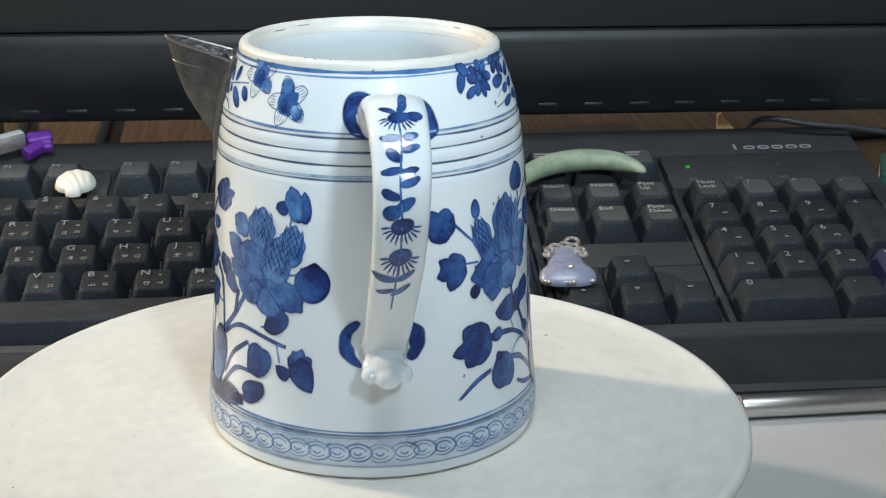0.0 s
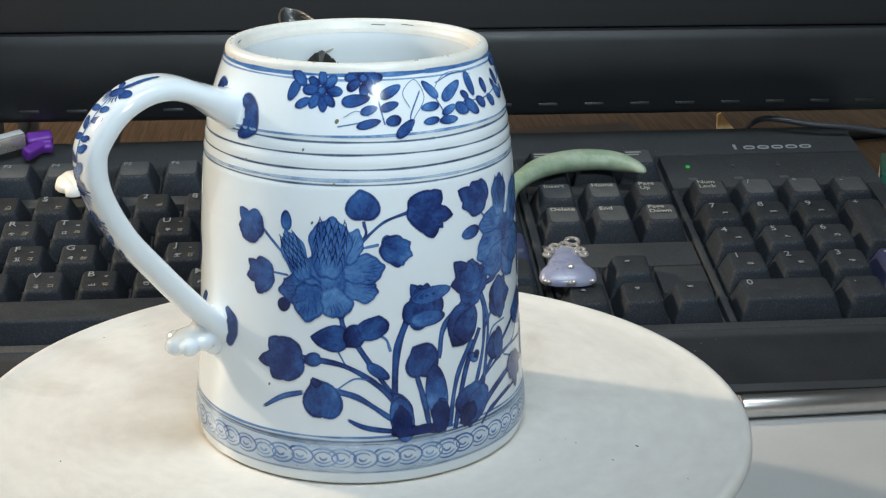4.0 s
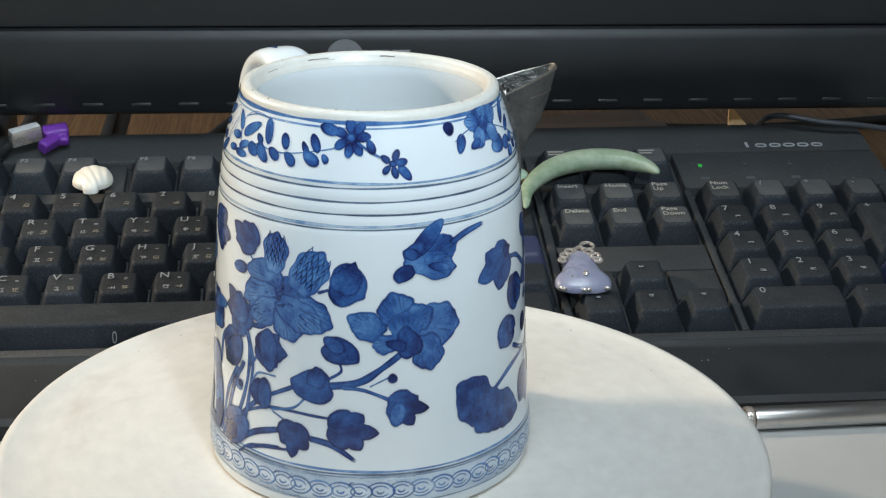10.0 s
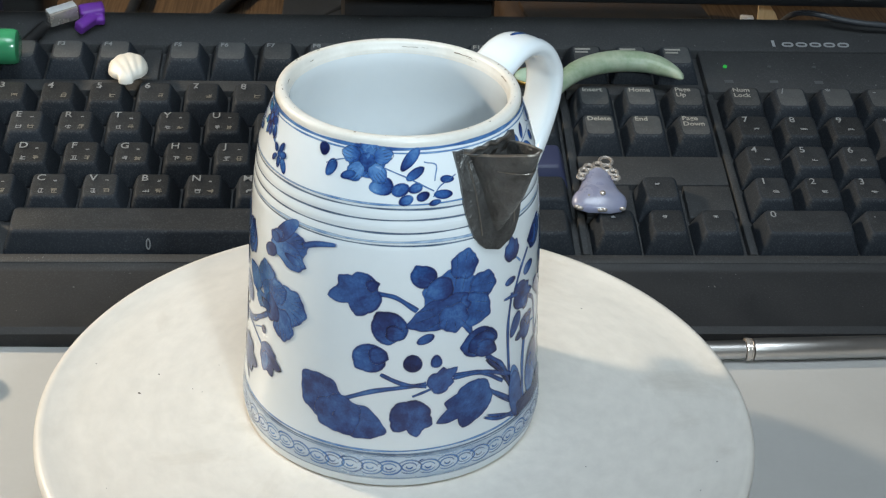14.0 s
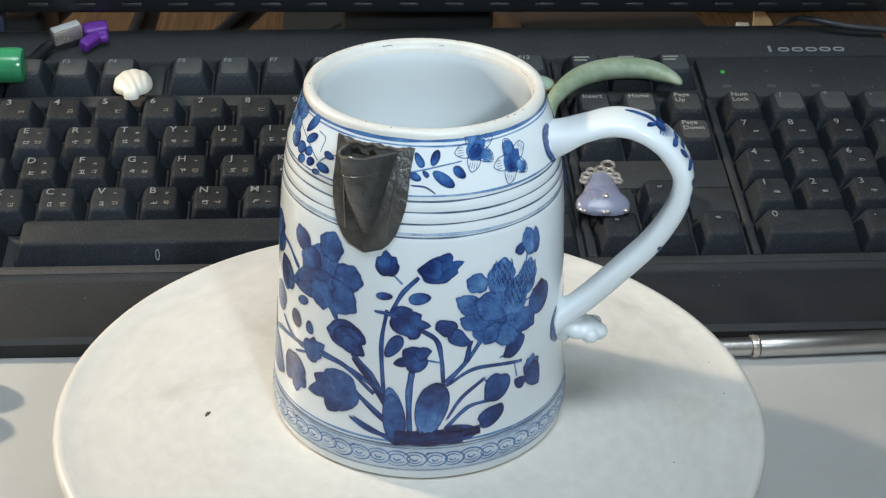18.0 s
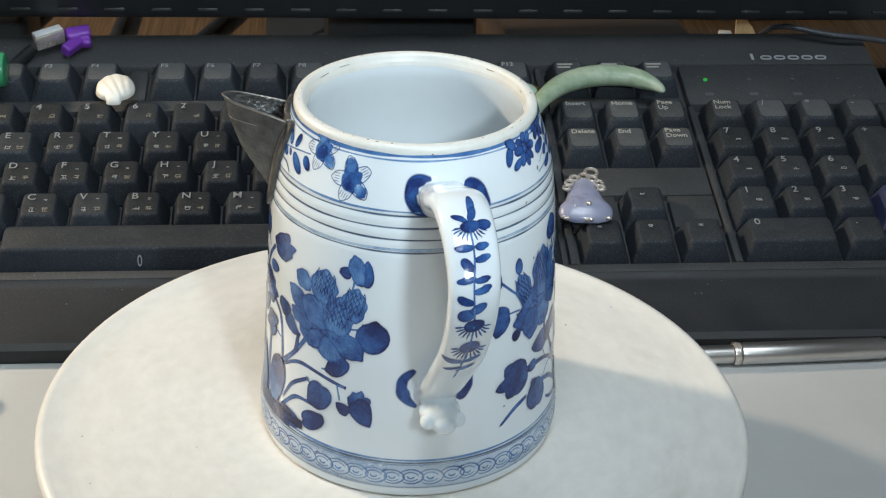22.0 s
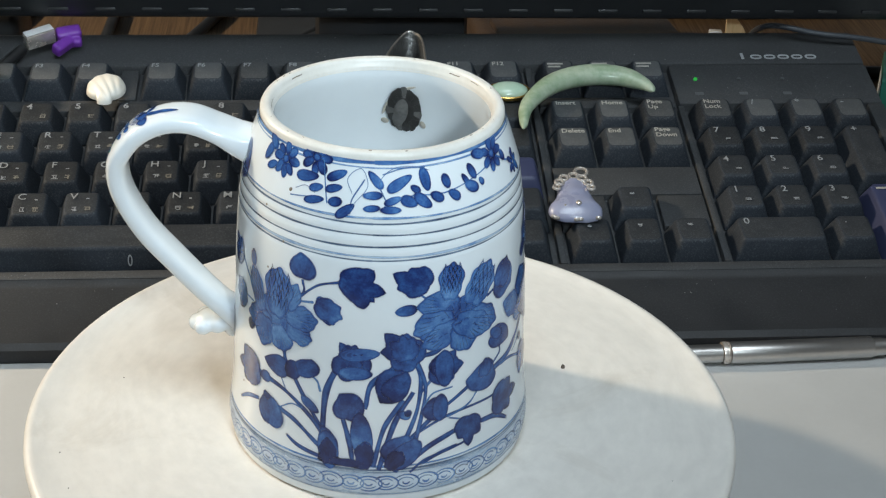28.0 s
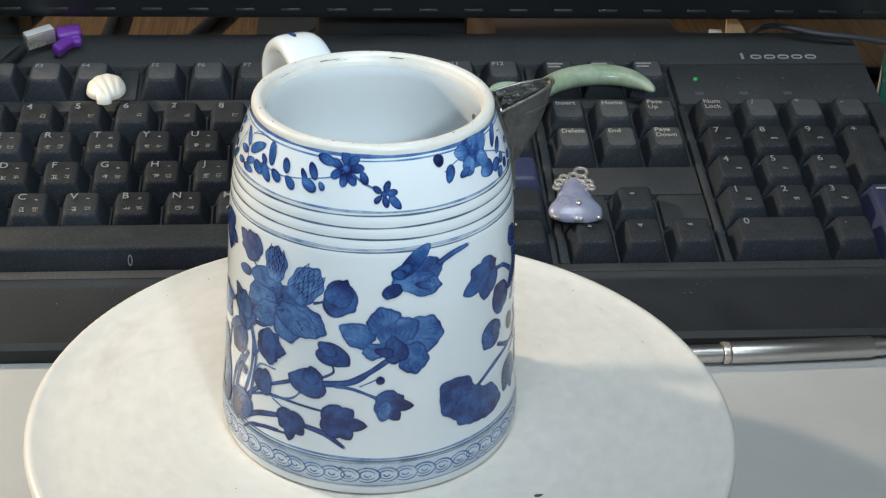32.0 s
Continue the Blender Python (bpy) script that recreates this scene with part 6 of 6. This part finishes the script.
def pendant():
    place = on_board(15.46, 0.92, 0.0)
    ob = thing("pendant", Matrix.Translation(place) @ BOARD.to_3x3().to_4x4() @ pose(0, 0, 0, 0, 0, -3), "lavender jade pendant in a scrolled silver mount on the keyboard", "pendant")
    bm = bmesh.new()
    rows = []
    for i in range(19):
        f = i / 18
        y = -0.0135 + 0.0215 * f
        half = 0.0106 * np.interp(f, (0, 0.04, 0.10, 0.19, 0.30, 0.42, 0.54, 0.68, 0.84, 0.94, 1), (0.40, 0.68, 0.86, 0.97, 0.97, 0.86, 0.70, 0.60, 0.55, 0.48, 0.28))
        half *= 1 + 0.012 * math.sin(f * 23)
        high = 0.0050 * min(1.0, math.sqrt((f + 0.02) / 0.22)) * (0.62 + 0.38 * math.sin(math.pi * (0.14 + 0.70 * f))) + 0.0002 * math.cos(f * 19)
        line = []
        for k in range(25):
            a = math.pi * k / 24
            line.append(bm.verts.new((-half * math.cos(a), y, 0.0008 + high * math.sin(a) ** 0.75)))
        rows.append(line)
    for p, q in zip(rows, rows[1:]):
        for k in range(24):
            bm.faces.new((p[k], p[k + 1], q[k + 1], q[k]))
        bm.faces.new((p[24], p[0], q[0], q[24]))
    bm.faces.new(rows[0])
    bm.faces.new(rows[-1][::-1])
    bmesh.ops.recalc_face_normals(bm, faces=bm.faces)
    part("stone", bm, jade_lavender, ob, "polished lavender jade carving", angle=60)
    # Small silver beads where the stone shows bright spots.
    for x, y, z, r in ((0.0008, -0.0078, 0.0058, 0.0012), (-0.0042, -0.0084, 0.0050, 0.0005)):
        stud = bmesh.new()
        ball(stud, (x, y, z), (r, r, r * 0.7), u=12, v=8)
        part("stud", stud, silver, ob, "tiny bright silver spot")

    def loop(x, y, r, z=0.0044, thick=0.00068):
        bm = bmesh.new()
        path = [Vector((x + r * math.cos(a), y + r * math.sin(a), z)) for a in [2 * math.pi * k / 20 for k in range(21)]]
        sweep(bm, path, lambda i, f: [(thick * math.cos(2 * math.pi * k / 8), thick * math.sin(2 * math.pi * k / 8)) for k in range(8)], cap=False)
        part("scroll", bm, silver, ob, "silver wire scroll")

    for x, y, r in ((-0.0054, 0.0058, 0.0015), (0.0058, 0.0058, 0.0015), (-0.0066, 0.0028, 0.0012), (0.0066, 0.0030, 0.0012), (-0.0034, 0.0084, 0.0016), (0.0036, 0.0084, 0.0016), (0.0002, 0.0096, 0.0017), (0.0034, 0.0124, 0.0024)):
        loop(x, y, r)
    for x, y in ((-0.0086, -0.0122), (-0.0074, -0.0130), (0.0082, -0.0124), (0.0, -0.0136), (0.0014, -0.0134)):
        claw = bmesh.new()
        ball(claw, (x, y, 0.0024), (0.0012, 0.0007, 0.0009), u=10, v=8)
        part("claw", claw, silver, ob, "small silver claw")
    return ob


def crescent():
    ob = thing("jade_crescent", BOARD.copy(), "curved pale green jade tusk lying across the keys", "ornament")
    pts = [(14.66, 3.02), (14.80, 3.76), (15.22, 4.40), (15.72, 4.78), (16.35, 4.96), (17.0, 4.90), (17.45, 4.62), (17.66, 4.34)]
    path = smooth_path([(x * U, y * U, 0.0045) for x, y in pts], 8)

    def section(i, f):
        w = 0.0009 + 0.0041 * math.sin(math.pi * (0.02 + f * 0.88)) ** 0.85
        if f > 0.78:
            w *= 1 - 0.45 * (f - 0.78) / 0.22
        if f > 0.96:
            w *= math.sqrt(max(0.02, 1 - ((f - 0.96) / 0.042) ** 2))
        if f < 0.04:
            w *= math.sqrt(max(0.02, 1 - ((0.04 - f) / 0.042) ** 2))
        return [(w * math.cos(2 * math.pi * k / 20), w * 0.85 * math.sin(2 * math.pi * k / 20)) for k in range(20)]

    part("tusk", sweep(bmesh.new(), path, section), jade_green, ob)
    return ob


def cabochon():
    m = Matrix.Translation(on_board(14.5, 4.56, 0.0)) @ BOARD.to_3x3().to_4x4()
    ob = thing("brooch", m, "small oval pale jade brooch with a gold rim", "brooch")
    bm = bmesh.new()
    ball(bm, (0, 0, 0.0020), (0.0082, 0.0050, 0.0034))
    part("stone", bm, jade_pale, ob, "polished pale green stone")
    rim = bmesh.new()
    path = [Vector((0.0088 * math.cos(a), 0.0056 * math.sin(a), 0.0018)) for a in [2 * math.pi * k / 40 for k in range(41)]]
    sweep(rim, path, lambda i, f: [(0.0007 * math.cos(k * math.pi / 4), 0.0009 * math.sin(k * math.pi / 4)) for k in range(8)], cap=False)
    part("rim", rim, gold, ob, "thin gold rim")
    return ob


def green_cylinder():
    a, b = on_board(0.9, 5.15, 0.0062), on_board(3.58, 5.15, 0.0062)
    d = (b - a)
    m = Matrix.Translation(a) @ d.to_track_quat("Z", "Y").to_matrix().to_4x4()
    ob = thing("jade_cylinder", m, "glossy bright green jade cylinder lying on the function keys", "ornament")
    L = d.length
    part("rod", lathe([(0, 0), (0.0052, 0), (0.0066, 0.0004), (0.0071, 0.0016), (0.0073, 0.004), (0.0073, L - 0.004), (0.0071, L - 0.0016), (0.0066, L - 0.0004), (0.0052, L), (0, L)], 48), emerald, ob)
    return ob


def usb_stick():
    m = Matrix.Translation(on_board(4.38, 6.62, 0.0)) @ BOARD.to_3x3().to_4x4() @ pose(0, 0, 0.0015, 0, 0, 32)
    ob = thing("usb_stick", m, "silver and purple memory stick on a black cord", "memory stick")
    part("plug", new_box(-0.0080, 0.0050, 0.0005, 0.0055, -0.0030, 0.0035, bevel=0.0007), silver, ob, "bright metal plug")
    part("label", new_box(-0.0076, 0.0046, 0.0010, 0.0052, 0.0036, 0.0039, bevel=0.0001), paper_white, ob, "white top face")
    bm = bmesh.new()
    for x, y, z, a, b, c, turn_ in ((0.0105, 0.0002, -0.0005, 0.0052, 0.0028, 0.0028, -14), (0.0052, -0.0048, -0.0020, 0.0048, 0.0024, 0.0026, 24), (0.0100, -0.0036, -0.0026, 0.0042, 0.0018, 0.0020, -30)):
        lump = new_box(-a, a, -b, b, -c, c, bevel=0.0010)
        lump.transform(Matrix.Translation((x, y, z)) @ Matrix.Rotation(radians(turn_), 4, "Z") @ Matrix.Rotation(radians(18), 4, "X"))
        bits = bpy.data.meshes.new("lump")
        lump.to_mesh(bits)
        lump.free()
        bm.from_mesh(bits)
        bpy.data.meshes.remove(bits)
    grip = part("grip", bm, purple, ob, "purple rubber grip")
    mod = grip.modifiers.new("melt", "REMESH")
    mod.mode, mod.voxel_size, mod.use_smooth_shade = "VOXEL", 0.0005, True
    part("cord", tube([(-0.0095, 0.0035, -0.003), (-0.024, -0.004, -0.004), (-0.042, -0.008, -0.004), (-0.07, -0.006, -0.004)], 0.0024), cable_black, ob, "black cord")
    return ob


def pen():
    a, b = Vector((0.075, 0.0915, 0.0041)), Vector((0.205, 0.0975, 0.0041))
    d = b - a
    m = Matrix.Translation(a) @ d.to_track_quat("Z", "Y").to_matrix().to_4x4()
    ob = thing("pen", m, "slim polished steel pen lying along the keyboard", "pen")
    L = d.length
    part("barrel", lathe([(0, 0.052), (0.0030, 0.052), (0.0037, 0.0522), (0.0039, 0.053), (0.0039, L - 0.026), (0.0035, L - 0.0255)], 40), steel, ob, "polished steel barrel")
    part("cap", lathe([(0, 0.0), (0.0028, 0.0), (0.0032, 0.0004), (0.0033, 0.002), (0.0033, 0.0490), (0.0, 0.0491)], 40), steel, ob, "steel cap")
    part("collar", lathe([(0.0028, 0.0492), (0.0040, 0.0493), (0.0041, 0.0498), (0.0041, 0.0508), (0.0037, 0.0512), (0.0040, 0.0516), (0.0028, 0.0519)], 40, closed=True), silver, ob, "bright ring")
    part("nose", lathe([(0.0, L - 0.0255), (0.0034, L - 0.0254), (0.0026, L - 0.012), (0.0014, L - 0.002), (0.0006, L), (0, L)], 32), steel, ob, "tapered steel nose")
    return ob


def beads():
    ring = []
    for k in range(9):
        a = radians(-20 + 40 * k)
        place = (-0.168 + 0.024 * math.cos(a), 0.072 + 0.024 * math.sin(a), 0.0078)
        ring.append(place)
    ob = thing("bead_bracelet", pose(-0.168, 0.072, 0), "bracelet of glossy olive green beads on the desk", "bracelet")
    for x, y, z in ring:
        bm = bmesh.new()
        ball(bm, (x + 0.168, y - 0.072, z), (0.0078, 0.0078, 0.0078), u=28, v=16)
        part("bead", bm, bead_green, ob)
    path = [Vector((0.024 * math.cos(a), 0.024 * math.sin(a), 0.0078)) for a in [2 * math.pi * k / 36 for k in range(37)]]
    part("string", sweep(bmesh.new(), path, lambda i, f: [(0.0005 * math.cos(k * math.pi / 3), 0.0005 * math.sin(k * math.pi / 3)) for k in range(6)], cap=False), cable_black, ob)
    return ob


def clutter():
    """Cables and oddments between the keyboard and the back board."""
    rnd = random.Random(11)
    runs = [
        [(-0.36, 0.345, 0.0095), (-0.2, 0.335, 0.0095), (-0.135, 0.345, 0.010), (-0.122, 0.40, 0.010), (-0.128, 0.56, 0.010)],
        [(-0.105, 0.318, 0.010), (-0.088, 0.36, 0.0095), (-0.060, 0.44, 0.0095), (-0.03, 0.55, 0.0095)],
        [(0.06, 0.32, 0.0095), (0.11, 0.345, 0.0095), (0.17, 0.345, 0.0095), (0.28, 0.335, 0.0095), (0.42, 0.34, 0.0095)],
        [(-0.055, 0.32, 0.0095), (-0.01, 0.40, 0.0095), (0.06, 0.45, 0.0095), (0.2, 0.42, 0.0095), (0.36, 0.45, 0.0095)],
    ]
    runs += [
        [(-0.185, 0.36, 0.0095), (-0.165, 0.44, 0.0095), (-0.185, 0.58, 0.0095)],
    ]
    for run in runs:
        tagged(link_mesh("cable", tube(run, rnd.uniform(0.0024, 0.0034), 10, 8), cable_black), "black rubber cable behind the keyboard", "cable", "cables behind the keyboard")
    thin = [(0.190, 0.330, 0.020), (0.181, 0.300, 0.042), (0.184, 0.279, 0.0560), (0.205, 0.272, 0.0548), (0.236, 0.270, 0.0515), (0.33, 0.262, 0.036), (0.42, 0.26, 0.0018)]
    tagged(link_mesh("cable", tube(thin, 0.0013, 10, 8), cable_grey), "thin grey cable along the back of the keyboard", "cable", "cables behind the keyboard")
    scrap = thing("wood_chip", pose(0.176, 0.301, 0.006, -6, 0, -8), "small pale wooden chip standing behind the keyboard", "chip")
    bm = bmesh.new()
    outline_ = ((-0.0060, 0), (0.0062, 0), (0.0058, 0.034), (0.0030, 0.0395), (-0.0035, 0.0470), (-0.0050, 0.0460), (-0.0048, 0.020))
    faces_ = [[bm.verts.new((x, y, z)) for x, z in outline_] for y in (-0.0013, 0.0013)]
    bm.faces.new(faces_[0])
    bm.faces.new(faces_[1][::-1])
    for k in range(7):
        bm.faces.new((faces_[0][k], faces_[1][k], faces_[1][(k + 1) % 7], faces_[0][(k + 1) % 7]))
    bmesh.ops.recalc_face_normals(bm, faces=bm.faces)
    part("splinter", bm, pale_wood, scrap, smooth=False)
    part("base_block", new_box(-0.0125, -0.0066, -0.002, 0.002, 0, 0.0375, bevel=0.0006), paper_white, scrap, "small white lump")
    ob = thing("adapter", pose(-0.186, 0.298, 0.0, 0, 0, 8), "white plastic adapter with a blue edge behind the keyboard", "adapter")
    part("shell", new_box(-0.022, 0.016, -0.008, 0.008, 0.0, 0.060, bevel=0.003), paper_white, ob)
    part("edge", new_box(0.0162, 0.0195, -0.007, 0.007, 0.0, 0.058, bevel=0.001), key_blue, ob, "blue side strip")
    # Added block keeps the left of the gap dark; no such thing is known.
    brick = thing("dark_block", pose(-0.186, 0.350, 0.0062, 0, 0, 4), "black plastic block added behind the keyboard to darken the gap", "power brick")
    part("case", new_box(-0.030, 0.030, -0.026, 0.030, 0.0, 0.036, bevel=0.005, segments=3), cable_black, brick)
    part("label", new_box(-0.018, 0.016, -0.012, 0.014, 0.0361, 0.0363), print_dim, brick, "dull grey label", smooth=False)
    # Covers the right of the board, keeping that stretch of the gap dark.
    pouch = thing("pouch", pose(0.112, 0.360, 0.006, 0, 0, 6), "dark brown leathery shape filling the gap behind the keyboard", "pouch")
    bag = new_box(-0.052, 0.048, -0.034, 0.034, 0.0, 0.022, bevel=0.009, segments=4)
    for v in bag.verts:
        v.co.z *= 1 + 0.18 * math.sin(v.co.x * 70) + 0.12 * math.sin(v.co.y * 90 + 1)
    part("body", bag, leather, pouch)
    flap = new_box(-0.046, 0.042, -0.033, -0.004, 0.0228, 0.0262, bevel=0.0015)
    part("flap", flap, leather, pouch, "folded leather flap")
    box_ = thing("green_box", pose(0.257, 0.286, 0.0, 0, 0, -20), "small green box beside the keyboard", "box")
    part("carton", new_box(-0.014, 0.03, -0.02, 0.02, 0, 0.032, bevel=0.0008), teal, box_)
    part("label", new_box(-0.0143, -0.0141, -0.014, 0.010, 0.016, 0.028), paper_white, box_, "pale paper label", smooth=False)


def crumbs():
    """Lint and crumbs scattered over the keyboard."""
    rnd = random.Random(5)
    bm = bmesh.new()
    spots_ = [(rnd.uniform(-0.2, 22.6), rnd.uniform(-2.3, -0.95), -0.0077) for _ in range(90)]
    spots_ += [(rnd.uniform(-0.2, 22.6), rnd.uniform(6.2, 7.3), -0.0050) for _ in range(90)]
    spots_ += [(rnd.uniform(18.6, 22.6), rnd.uniform(4.7, 6.0), -0.0054) for _ in range(50)]
    spots_ += [(rnd.uniform(15.3, 18.2), rnd.uniform(1.5, 2.0), -0.0092) for _ in range(40)]
    spots_ += [(rnd.gauss(4.6, 0.4), rnd.gauss(-0.72, 0.05), -0.0060) for _ in range(14)]
    for x, y, z in spots_:
        s = rnd.choice((0.00008, 0.00010, 0.00013, 0.00022)) * rnd.uniform(0.7, 1.2)
        long = s * rnd.uniform(1, 2.2)
        a = rnd.uniform(0, math.pi)
        ring = [BOARD @ Vector((x * U + long * math.cos(k * math.pi / 2.5) * math.cos(a) - s * math.sin(k * math.pi / 2.5) * math.sin(a),
                                y * U + long * math.cos(k * math.pi / 2.5) * math.sin(a) + s * math.sin(k * math.pi / 2.5) * math.cos(a), z)) for k in range(5)]
        top_ = bm.verts.new(BOARD @ Vector((x * U, y * U, z + s * 0.8)))
        low_ = [bm.verts.new(p) for p in ring]
        for k in range(5):
            bm.faces.new((low_[k], low_[(k + 1) % 5], top_))
    tagged(link_mesh("lint", bm, lint), "pale grey lint and crumbs on the black keyboard", "lint", kind="stuff")


# ---------------------------------------------------------------- build
room()
desk()
monitor()
keyboard()
table, disc = turntable()
pot = tankard()
spout(pot)
decorate(pot)
shell()
pendant()
crescent()
cabochon()
green_cylinder()
usb_stick()
pen()
beads()
clutter()
crumbs()


# ---------------------------------------------------------------- what moves
def motions():
    """The disc turns, and carries the tankard, which stands a little off its centre."""
    turns = [0.0, -15.9, -32.0, -47.7, -63.3, -79.1, -94.9, -110.7, -126.6, -142.4, -158.2, -174.4, -190.8, -207.2, -223.3, -239.7, -256.1,
             -272.4, -288.5, -305.0, -321.7, -338.3, -354.9, -371.7, -388.7, -405.7, -422.4, -439.0, -455.8, -472.4, -489.1, -505.6, -521.7]
    off = Vector((0.00355, -0.00121, 0))
    walk(disc, [(t, pose(0, 0, 0, 0, 0, a)) for t, a in enumerate(turns)])
    walk(pot, [(t, pose(0, 0, DISC_TOP, 0, 0, a) @ Matrix.Translation(off)) for t, a in enumerate(turns)])


motions()
